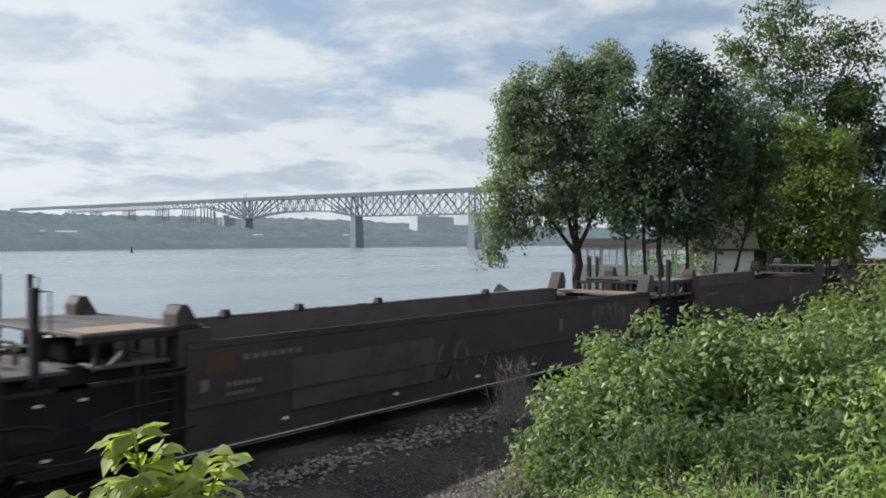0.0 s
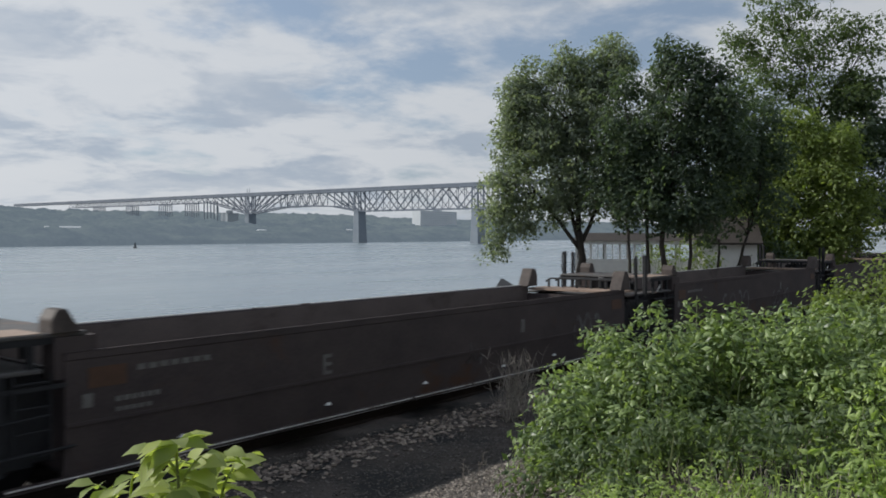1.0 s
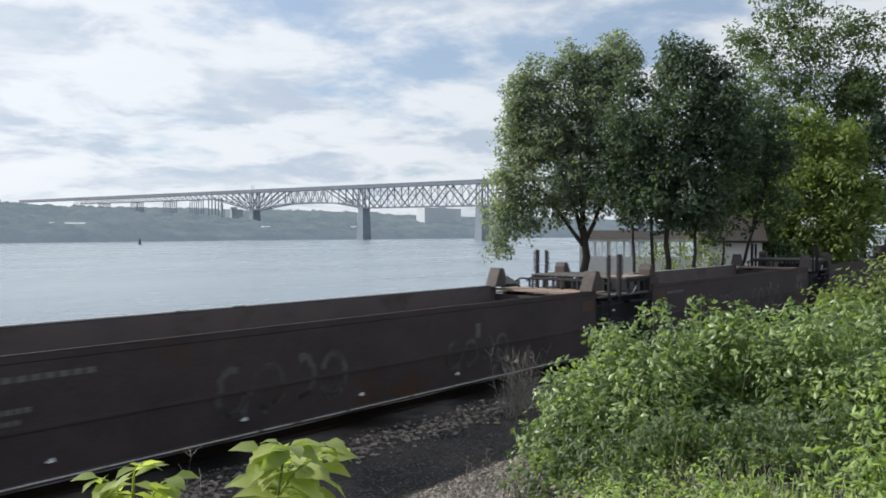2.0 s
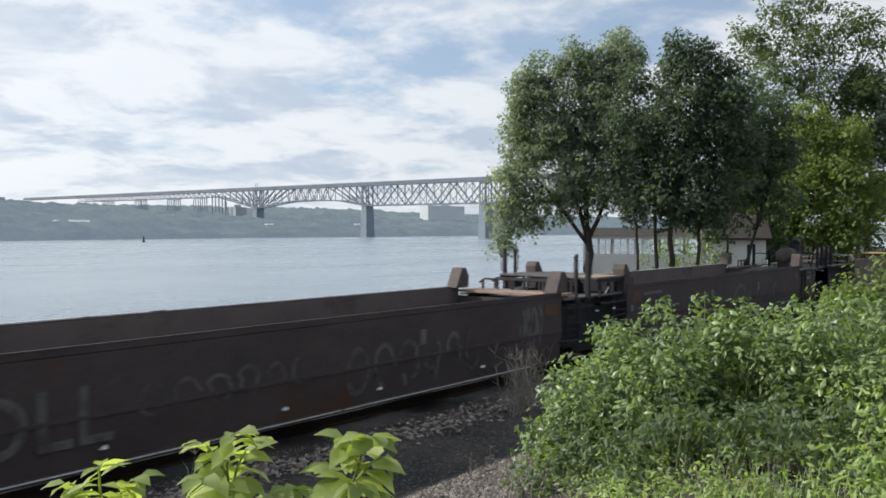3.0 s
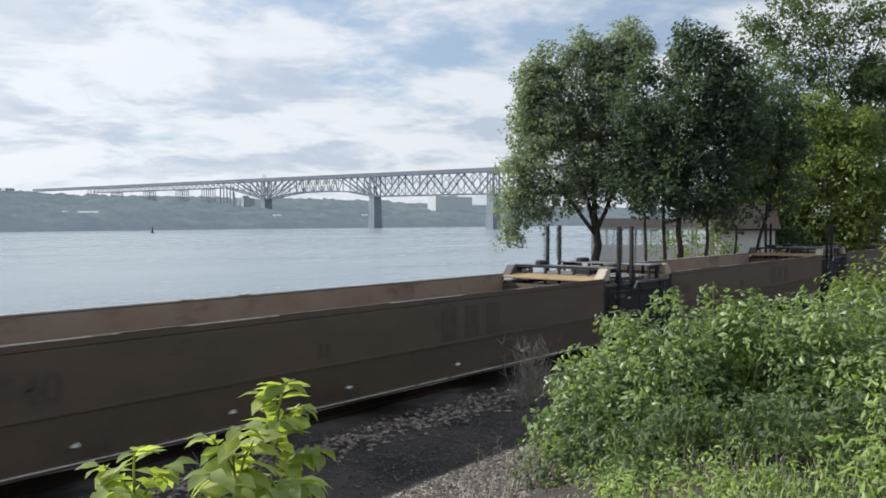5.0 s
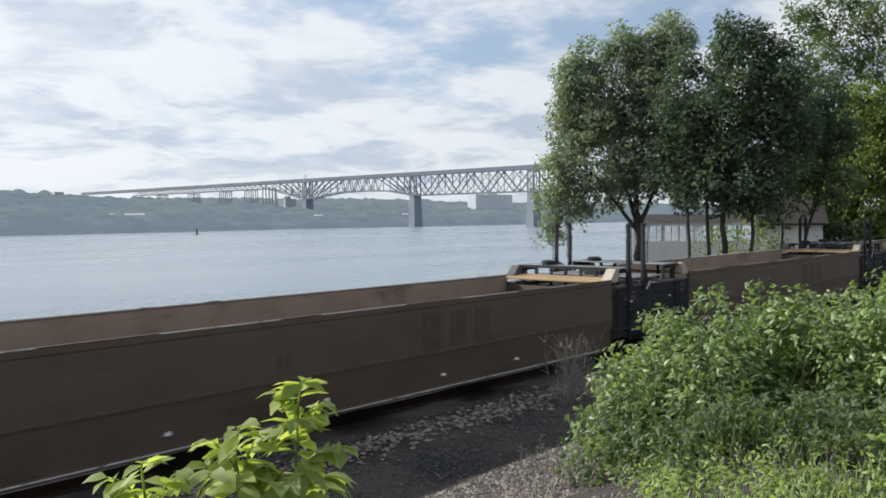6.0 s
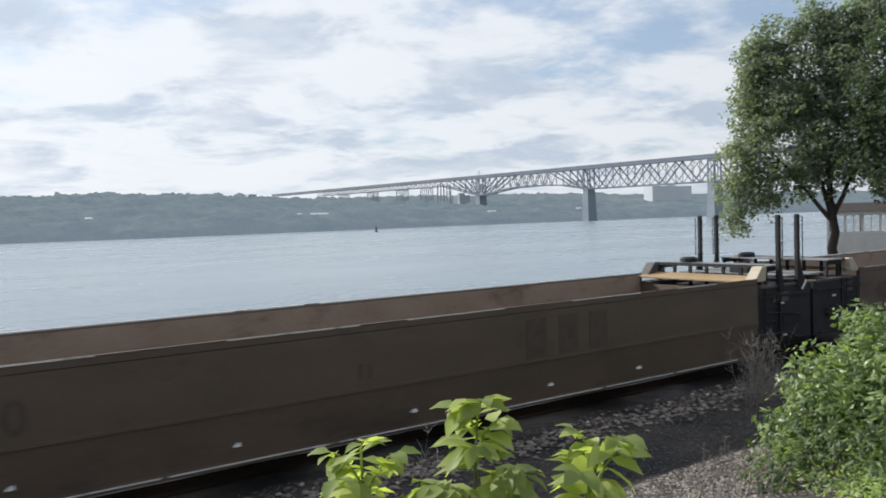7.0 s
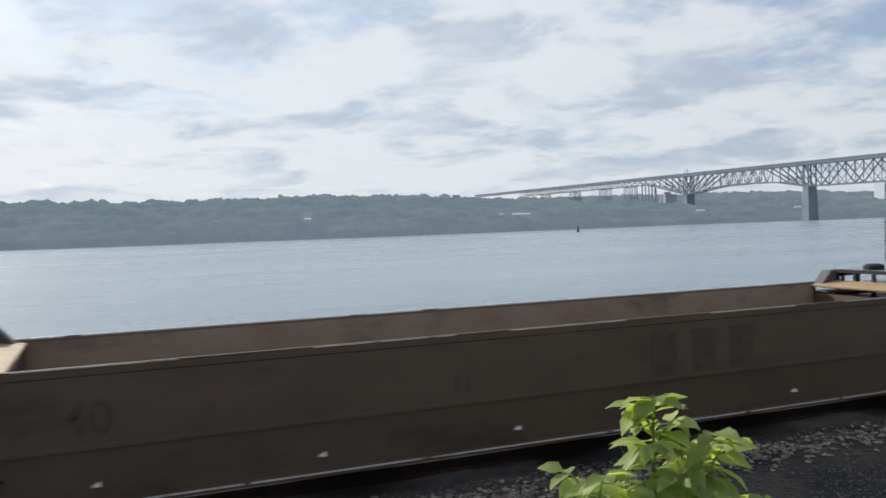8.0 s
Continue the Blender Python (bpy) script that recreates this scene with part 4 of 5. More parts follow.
def build_bridge():
    br = thing("railway_bridge", "long grey steel truss railway bridge on tall piers", "bridge")
    def bottom(y):
        return DECK_Z - 3 - truss_depth(y)
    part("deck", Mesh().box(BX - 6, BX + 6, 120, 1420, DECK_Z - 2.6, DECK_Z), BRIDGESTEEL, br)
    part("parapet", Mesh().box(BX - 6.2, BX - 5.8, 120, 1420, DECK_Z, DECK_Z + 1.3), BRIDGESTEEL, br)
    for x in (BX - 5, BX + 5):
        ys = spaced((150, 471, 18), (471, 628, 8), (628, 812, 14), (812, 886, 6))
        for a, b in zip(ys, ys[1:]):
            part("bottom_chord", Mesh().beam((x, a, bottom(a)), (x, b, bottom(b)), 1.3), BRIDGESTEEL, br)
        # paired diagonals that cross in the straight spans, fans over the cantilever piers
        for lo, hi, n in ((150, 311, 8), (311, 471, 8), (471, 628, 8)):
            w = (hi - lo) / n
            for i in range(n):
                a, b = lo + i * w, lo + (i + 1) * w
                if i % 2 == 0:
                    ends = ((a, DECK_Z - 3, b, bottom(b) + 0.3), (b, DECK_Z - 3, a, bottom(a) + 0.3))
                else:
                    ends = ((a, bottom(a), b, DECK_Z - 3), (b, bottom(b), a, DECK_Z - 3))
                for (ya, za, yb, zb), thick in zip(ends, (1.0, 0.5)):
                    part("diagonal", Mesh().beam((x, ya, za), (x, yb, zb), thick), BRIDGESTEEL, br)
                part("upright", Mesh().beam((x, a, bottom(a)), (x, a, DECK_Z - 2), 0.55), BRIDGESTEEL, br)
                m = (a + b) / 2
                part("hanger", Mesh().beam((x, m, DECK_Z - 3 - truss_depth(m) / 2), (x, m, DECK_Z - 2), 0.4), BRIDGESTEEL, br)
        for foot, reach, n in ((812, 62, 5), (628, 55, 5)):
            for s in (-1, 1):
                if foot == 628 and s == -1:
                    continue
                for i in range(1, n + 1):
                    y1 = foot + s * reach * i / n
                    y0 = foot + s * reach * max(0, i - 2) * 0.55 / n
                    part("fan_strut", Mesh().beam((x, y0, bottom(y0)), (x, y1, DECK_Z - 2.5), 1.0 if i % 2 else 0.7), BRIDGESTEEL, br)
                    part("upright", Mesh().beam((x, y1, bottom(y1)), (x, y1, DECK_Z - 2.5), 0.5), BRIDGESTEEL, br)
        part("upright", Mesh().beam((x, 812, bottom(812)), (x, 812, DECK_Z), 1.0), BRIDGESTEEL, br)
        ys = spaced((683, 757, 10))
        for i, (a, b) in enumerate(zip(ys, ys[1:])):
            p, q = ((a, bottom(a)), (b, DECK_Z - 2.5)) if i % 2 else ((a, DECK_Z - 2.5), (b, bottom(b)))
            part("diagonal", Mesh().beam((x, p[0], p[1]), (x, q[0], q[1]), 0.6), BRIDGESTEEL, br)
            part("upright", Mesh().beam((x, a, bottom(a)), (x, a, DECK_Z - 2.5), 0.4), BRIDGESTEEL, br)
        # lattice of the approach girders
        ys = spaced((886, 1240, 60))
        part("lattice_chord", Mesh().beam((x, 886, DECK_Z - 8.5), (x, 1240, DECK_Z - 8.5), 0.7), BRIDGESTEEL, br)
        for i, (a, b) in enumerate(zip(ys, ys[1:])):
            za, zb = (DECK_Z - 2.5, DECK_Z - 8.5) if i % 2 else (DECK_Z - 8.5, DECK_Z - 2.5)
            part("lattice_bar", Mesh().beam((x, a, za), (x, b, zb), 0.45), BRIDGESTEEL, br)
        for y in (884, 891, 898):
            part("bent_leg", Mesh().beam((x, y, -6), (x, y, DECK_Z - 6), 1.1), BRIDGESTEEL, br)
        for yc in (931, 991, 1072, 1160):
            for dy in (-7, -2.5, 2.5, 7):
                part("bent_leg", Mesh().beam((x, yc + dy * 1.25, 0), (x, yc + dy, DECK_Z - 8), 0.8), BRIDGESTEEL, br)
            for z in (DECK_Z - 10, DECK_Z - 19):
                part("bent_tie", Mesh().beam((x, yc - 8, z), (x, yc + 8, z), 0.5), BRIDGESTEEL, br)
    for y in (311, 471, 628, 812):
        top = bottom(y) - 0.6
        for s in (-1, 1):
            part("tower_leg", Mesh().beam((BX + s * 5, y - 3.2, top), (BX + s * 5, y - 3.2, DECK_Z - 2), 1.1), BRIDGESTEEL, br)
            part("tower_leg", Mesh().beam((BX + s * 5, y + 3.2, top), (BX + s * 5, y + 3.2, DECK_Z - 2), 1.1), BRIDGESTEEL, br)
        b = WATER_Z - 3
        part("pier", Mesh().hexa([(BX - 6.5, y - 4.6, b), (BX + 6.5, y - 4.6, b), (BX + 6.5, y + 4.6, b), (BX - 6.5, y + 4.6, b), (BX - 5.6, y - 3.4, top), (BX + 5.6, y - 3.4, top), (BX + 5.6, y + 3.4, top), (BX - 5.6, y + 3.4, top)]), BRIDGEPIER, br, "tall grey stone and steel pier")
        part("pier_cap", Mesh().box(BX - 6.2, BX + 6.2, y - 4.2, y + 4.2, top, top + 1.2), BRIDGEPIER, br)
    for y in (814, 818):
        part("mast", Mesh().beam((BX, y, DECK_Z), (BX, y, DECK_Z + 7), 0.4), BRIDGESTEEL, br)


build_bridge()


def far_block(name, label, x, y, w, d, z0, z1, floors, bays, material):
    b = thing(name, label, "building")
    part("wall", Mesh().box(x - w / 2, x + w / 2, y - d / 2, y + d / 2, z0, z1), material, b)
    part("roof", Mesh().box(x - w * 0.12, x + w * 0.12, y - d * 0.3, y + d * 0.3, z1, z1 + 3), material, b)
    for f in range(floors):
        z = z0 + (z1 - z0) * (f + 0.35) / floors
        for i in range(bays):
            xa = x - w / 2 + w * (i + 0.2) / bays
            part("window", Mesh().box(xa, xa + w * 0.5 / bays, y - d / 2 - 0.2, y - d / 2, z, z + (z1 - z0) * 0.4 / floors), FARDARK, b)


far_block("apartment_block", "pale concrete slab apartment block beyond the river", 985, 800, 88, 16, 5, 37.5, 10, 16, FARWALL)
far_block("brick_mill", "square dull building below the bridge approach", 655, 866, 17, 14, 10, 29.5, 5, 4, FARDARK)
far_block("hilltop_house", "long low building on the far ridge", 405, 960, 42, 16, 24, 33.5, 3, 8, FARDARK)
for x, y, w, h, z in ((118, 665, 14, 2.6, 6.5), (150, 668, 7, 2.2, 6.8), (25, 668, 8, 2.5, 3.5), (5, 690, 6, 2.5, 5), (320, 655, 40, 5, 3.0), (700, 700, 16, 4, 3.5), (560, 690, 9, 3, 3.5)):
    sh = thing("riverside_shed", "small white metal-sided shed on the far bank", "shed", "sheds on the far bank")
    part("wall", Mesh().box(x, x + w, y, y + 6, z - 6, z + h), FARWHITE if w < 30 else FARWALL, sh)
    part("roof", Mesh().hexa([(x - 0.5, y - 0.5, z + h), (x + w + 0.5, y - 0.5, z + h), (x + w + 0.5, y + 6.5, z + h), (x - 0.5, y + 6.5, z + h), (x - 0.5, y + 2.8, z + h + 1.2), (x + w + 0.5, y + 2.8, z + h + 1.2), (x + w + 0.5, y + 3.2, z + h + 1.2), (x - 0.5, y + 3.2, z + h + 1.2)]), FARWALL, sh)
for x, y, h in ((735, 1000, 46), (812, 800, 34), (858, 830, 33)):
    st = thing("church_steeple", "thin grey steeple above the far woods", "steeple", "steeples beyond the river")
    part("tower", Mesh().box(x - 1.5, x + 1.5, y - 1.5, y + 1.5, 15, h - 6), FARDARK, st)
    part("spire", Mesh().tube([(x, y, h - 6), (x, y, h)], [2.0, 0.1], 8), FARDARK, st)
buoy = thing("buoy", "small dark channel buoy on the river", "buoy")
part("float", Mesh().tube([(302, 499, WATER_Z - 0.6), (302, 499, WATER_Z + 0.5), (302, 499, WATER_Z + 0.8)], [1.2, 1.2, 0.5], 10), CARDARK, buoy)
part("cage", Mesh().tube([(302, 499, WATER_Z + 0.8), (302, 499, WATER_Z + 3.8)], [0.6, 0.25], 8), CARDARK, buoy)

# ---- plants ----


def leaf_mesh(points, normals, sizes, seed, aspect=0.55, droop=0.25):
    """Pointed, folded leaves (two triangles each side of the midrib), one island a leaf."""
    rng = np.random.default_rng(seed)
    n = len(points)
    p, nn, s = np.asarray(points), np.asarray(normals), np.asarray(sizes)[:, None]
    nn = nn + rng.normal(0, 0.45, (n, 3))
    nn /= np.linalg.norm(nn, axis=1, keepdims=True)
    way = rng.normal(0, 1, (n, 3)) + np.array([0, 0, -droop * 2])
    way -= nn * (way * nn).sum(1, keepdims=True)
    way /= np.linalg.norm(way, axis=1, keepdims=True)
    side = np.cross(nn, way)
    v = np.stack([p, p + way * s * 0.5 + side * s * aspect * 0.5 - nn * s * 0.10, p + way * s - nn * s * droop * 0.5, p + way * s * 0.5 - side * s * aspect * 0.5 - nn * s * 0.10, p + way * s * 0.45 + nn * s * 0.02], 1).reshape(-1, 3)
    base = np.arange(n)[:, None] * 5
    f = np.concatenate([base + np.array([[0, 1, 4]]), base + np.array([[1, 2, 4]]), base + np.array([[2, 3, 4]]), base + np.array([[3, 0, 4]])], 0)
    return v, f


def leaves_object(name, v, f, material, parent):
    me = bpy.data.meshes.new(name)
    me.from_pydata(v.tolist(), [], f.tolist())
    me.materials.append(material)
    me.update()
    return part(name, me, material, parent)


def clump_leaves(clumps, per, size, seed, fill=0.35):
    """Leaves scattered in the shells of many small clumps: (centre, radii)."""
    rng = np.random.default_rng(seed)
    ps, ns, ss = [], [], []
    for c, r in clumps:
        k = max(4, int(per * (r[0] * r[1] * r[2]) ** (2 / 3)))
        d = rng.normal(0, 1, (k, 3))
        d /= np.linalg.norm(d, axis=1, keepdims=True)
        rad = 1 - fill * rng.random((k, 1)) ** 1.5 + rng.normal(0, 0.05, (k, 1))
        ps.append(np.array(c) + d * rad * np.array(r))
        ns.append(d * 0.6 + np.array([0, 0, 0.6]))
        ss.append(size * rng.uniform(0.45, 1.6, k))
    return np.concatenate(ps), np.concatenate(ns), np.concatenate(ss)


def limb(m, a, b, r0, r1, rnd, bend=0.12, n=5, sides=6):
    a, b = Vector(a), Vector(b)
    ln = (b - a).length
    pts = [a.lerp(b, i / n) + Vector((rnd.uniform(-1, 1), rnd.uniform(-1, 1), rnd.uniform(-0.4, 0.7))) * ln * bend * math.sin(math.pi * i / n) for i in range(n + 1)]
    m.tube(pts, [r0 + (r1 - r0) * i / n for i in range(n + 1)], sides)
    return pts


def tree(label, base, trunks, lobes, leaf_mat, leaf, per, seed, clump=(0.55, 1.0), density=1.0, squash=0.75, gap=0.0):
    """A tree: trunks (offset, lean, fork height, radius), limbs to every lobe, twigs, and clumps of leaves in the lobes."""
    rnd = random.Random(seed)
    t = thing("tree", label, "tree", "trees on the river bank")
    base = Vector(base)
    wood, boughs, forks = Mesh(), Mesh(), []
    for off, top, r in trunks:
        a = base + Vector(off)
        b = base + Vector(top)
        pts = limb(wood, a - Vector((0, 0, 0.4)), b, r, r * 0.55, rnd, 0.022, 6, 8)
        forks.append((b, r * 0.5))
    clumps = []
    for c, rad in lobes:
        c = base + Vector(c)
        f, r = min(forks, key=lambda q: (q[0] - c).length)
        start = f - Vector((0, 0, 0.04))
        pts = limb(boughs, start, c, r * 0.7, r * 0.18, rnd, 0.10)
        k = int(density * 16 * (rad[0] * rad[1] * rad[2]) ** (2 / 3)) + 6
        for _ in range(k):
            d = Vector((rnd.gauss(0, 1), rnd.gauss(0, 1), rnd.gauss(0, 1))).normalized()
            sprig = rnd.random() < 0.16
            q = c + Vector((d.x * rad[0], d.y * rad[1], d.z * rad[2])) * (rnd.uniform(1.0, 1.22) if sprig else rnd.uniform(0.30, 1.0))
            if rnd.random() < gap or noise.noise(q * 0.85 + Vector((seed * 3.1, 0, 0))) > 0.42:
                continue
            cr = rnd.uniform(*clump) * (0.55 if sprig else 1.0)
            clumps.append((q, (cr, cr, cr * squash)))
            if rnd.random() < 0.22:
                limb(boughs, pts[rnd.randint(2, 5)], q, r * 0.16, 0.012, rnd, 0.12, 3, 4)
    part("trunk", wood, BARK, t, smooth=True)
    part("branchwork", boughs, BARK, t, smooth=True)
    p, n, s = clump_leaves(clumps, per, leaf, seed)
    v, f = leaf_mesh(p, n, s, seed)
    leaves_object("crown", v, f, leaf_mat, t)
    return t


tree("dark green broad-crowned tree leaning over the river", (33.0, 18.25, -0.25),
     [((0, 0, 0), (-0.05, 0.2, 3.4), 0.25), ((-0.04, 0.17, 3.0), (-1.1, 1.8, 5.2), 0.10), ((-0.04, 0.17, 3.1), (0.7, -0.9, 5.6), 0.11), ((-0.05, 0.2, 3.3), (-0.1, 0.3, 7.4), 0.14), ((-0.05, 0.2, 3.3), (-0.6, 1.3, 6.6), 0.10)],
     [((-0.6, 0.9, 6.2), (2.2, 2.3, 2.2)), ((0.4, -0.2, 8.6), (1.9, 2.0, 1.8)), ((-0.9, 1.6, 8.6), (1.5, 1.6, 1.5)), ((0.8, -0.5, 10.5), (1.1, 1.1, 1.3)), ((-0.5, 1.2, 10.3), (0.9, 1.0, 1.2)), ((0.9, -0.9, 11.5), (0.75, 0.8, 0.7)), ((-0.3, 0.9, 11.3), (0.45, 0.45, 0.6)), ((0.3, 0.2, 9.8), (1.2, 1.2, 1.2)),
      ((-1.7, 2.6, 6.2), (1.5, 1.5, 1.8)), ((-2.0, 3.1, 4.6), (1.1, 1.1, 1.5)), ((1.2, -1.6, 6.4), (1.6, 1.7, 1.8))] +
     [((1.6, -2.0, 8.2), (1.3, 1.3, 1.3)), ((-1.4, 2.4, 3.6), (1.0, 1.1, 0.8)), ((-2.2, 3.2, 2.7), (0.55, 0.55, 1.0)), ((0.9, -1.7, 4.6), (1.2, 1.2, 0.9)), ((-1.0, 2.2, 7.6), (1.5, 1.5, 1.3)), ((-1.1, 2.0, 9.5), (0.9, 1.0, 1.0)), ((-1.6, 2.5, 7.9), (1.1, 1.1, 1.3)), ((-1.6, 2.7, 8.7), (1.0, 1.0, 1.2)), ((-1.1, 2.0, 10.2), (0.8, 0.9, 0.9)), ((1.9, -2.6, 9.4), (0.8, 0.8, 0.9)), ((1.9, -2.7, 6.6), (1.2, 1.2, 1.5)), ((0.3, -0.3, 5.0), (1.5, 1.6, 1.0)), ((-0.6, 1.2, 4.6), (1.3, 1.4, 0.9)), ((0.9, -1.2, 10.9), (0.9, 0.9, 1.0)), ((0.1, 0.1, 7.3), (1.8, 1.8, 1.6)), ((0.1, 0.3, 10.5), (1.1, 1.2, 1.0)), ((-1.5, 2.5, 9.6), (0.9, 0.9, 0.9)), ((-1.9, 2.9, 5.6), (1.0, 1.0, 1.3))],
     LEAFHAZE, 0.145, 330, 1, clump=(0.28, 0.62), density=1.7, gap=0.04)
tree("dark green multi-stemmed tree beside the cottage", (32.6, 14.4, -0.2),
     [((-0.5, 1.1, 0), (-0.6, 1.2, 3.6), 0.09), ((-0.2, 0.5, 0), (-0.1, 0.6, 4.0), 0.11), ((0.1, -0.1, 0), (0.1, 0.0, 4.2), 0.16), ((0.4, -0.9, 0), (0.5, -1.1, 3.8), 0.11)],
     [((0, 0.3, 6.0), (2.0, 2.1, 2.2)), ((-0.4, 1.3, 7.2), (1.5, 1.5, 1.7)), ((0.3, -0.6, 8.4), (1.4, 1.4, 1.4)), ((0.2, -0.3, 9.6), (0.9, 0.9, 1.0)), ((0.2, -0.4, 10.6), (0.5, 0.6, 0.6)), ((0.5, -1.1, 10.3), (0.5, 0.5, 0.7)), ((-0.4, 1.5, 9.3), (0.6, 0.6, 0.8)), ((0.7, -1.5, 7.0), (1.6, 1.6, 1.7)), ((0.6, -1.6, 9.0), (0.8, 0.8, 0.9)), ((-0.6, 1.9, 5.2), (1.2, 1.3, 1.1)), ((0.5, -1.6, 5.0), (1.3, 1.3, 1.2)), ((-0.2, 0.6, 4.4), (1.5, 1.6, 1.0)), ((0.9, -2.3, 8.3), (1.0, 1.0, 1.3)), ((1.0, -2.5, 6.6), (1.2, 1.2, 1.4)), ((0.2, -1.0, 4.0), (1.3, 1.3, 0.8)), ((0.8, -2.0, 9.6), (0.5, 0.5, 0.8))],
     LEAFDARK, 0.16, 280, 2, clump=(0.34, 0.72), density=1.5)
tree("slender green sapling leaning beside the cottage", (35.8, 12.75, -0.2),
     [((0, 0.2, 0), (0.3, -0.7, 3.2), 0.10), ((0.1, 0.6, 0), (0.2, 0.5, 3.0), 0.08)],
     [((0.2, 0.1, 4.6), (1.1, 1.2, 1.3)), ((0.4, -0.9, 5.4), (1.2, 1.2, 1.3)), ((0.2, -0.4, 7.2), (1.3, 1.3, 1.4)), ((0.2, 0.9, 3.2), (0.7, 0.7, 0.6)), ((0.5, -1.5, 6.4), (1.2, 1.2, 1.4)), ((0.4, -1.4, 4.4), (1.1, 1.1, 1.0)), ((0.5, -1.2, 8.4), (0.9, 1.0, 1.1))],
     LEAFDARK, 0.18, 170, 3, clump=(0.3, 0.6), density=1.3)
tree("broad yellow-green sunlit tree behind the track", (48.5, 13.9, -0.2),
     [((0, 0, 0), (0.2, 0, 2.6), 0.22), ((0.3, -0.5, 0), (0.6, -0.9, 2.6), 0.15)],
     [((0, -0.1, 5.2), (2.4, 2.5, 2.2)), ((0.4, -1.0, 7.6), (1.9, 2.0, 1.7)), ((-0.2, 1.4, 5.6), (1.7, 1.6, 1.7)), ((0.3, 0.3, 8.2), (1.4, 1.4, 1.3)), ((0.5, -2.2, 6.3), (2.0, 1.8, 2.1)), ((0, 1.2, 3.4), (1.6, 1.7, 1.2)), ((0.4, -1.8, 3.2), (2.0, 2.0, 1.5)), ((0.9, -3.2, 4.4), (1.8, 1.6, 1.9)), ((-0.3, 0.4, 2.4), (1.6, 1.6, 1.2)), ((0.4, -1.6, 1.9), (1.6, 1.6, 1.2)), ((-0.3, 2.5, 6.0), (1.4, 1.4, 1.6)), ((-0.3, 2.2, 3.9), (1.5, 1.5, 1.3)), ((0.2, -0.2, 9.2), (1.3, 1.4, 1.1)), ((0.6, -2.6, 8.2), (1.4, 1.4, 1.2))],
     LEAFLIGHT, 0.21, 170, 4, clump=(0.4, 0.85), density=1.2)
tree("tall loose-leaved poplar rising behind the other trees", (58.0, 17.6, -0.2),
     [((0, 0, 0), (0.4, 0.2, 9.0), 0.34), ((0.2, -0.4, 3), (1.2, -2.4, 11.0), 0.2)],
     [((0, 1.2, 10.5), (2.2, 2.4, 2.6)), ((0.3, 0.2, 14.2), (2.4, 2.6, 2.8)), ((0.6, -2.2, 12.8), (2.4, 2.5, 2.6)), ((0.2, 2.0, 16.0), (1.8, 1.9, 2.2)), ((0.8, -2.6, 16.4), (2.2, 2.4, 2.4)), ((0.5, -0.3, 18.4), (2.0, 2.2, 2.4)), ((1.0, -4.6, 12.0), (2.0, 2.0, 2.4)), ((0.2, 1.6, 7.2), (2.0, 2.0, 2.2)), ((-0.4, 2.6, 9.0), (2.2, 2.2, 2.4)), ((-0.3, 3.0, 6.0), (2.0, 2.0, 2.2)), ((0.0, 2.6, 12.4), (1.8, 1.8, 2.0)), ((0.8, -3.4, 8.6), (2.2, 2.2, 2.2)), ((1.2, -5.4, 15.4), (1.8, 1.9, 2.2))],
     LEAFMID, 0.22, 125, 5, clump=(0.32, 0.75), density=0.95, gap=0.1)
tree("dense dark green tree at the wood's edge", (60.0, 12.9, -0.2),
     [((0, 0, 0), (0.3, 0, 4.0), 0.25)],
     [((0, 0, 6.0), (2.6, 2.4, 2.6)), ((0.5, -1.6, 9.5), (2.4, 2.2, 2.4)), ((0, 1.2, 9.8), (2.0, 1.8, 2.0)), ((0.8, -2.2, 5.0), (2.4, 1.8, 2.4)), ((0.3, -0.2, 12.2), (1.8, 1.8, 1.8))],
     LEAFDARK, 0.30, 80, 6, clump=(0.55, 1.0), density=0.9)


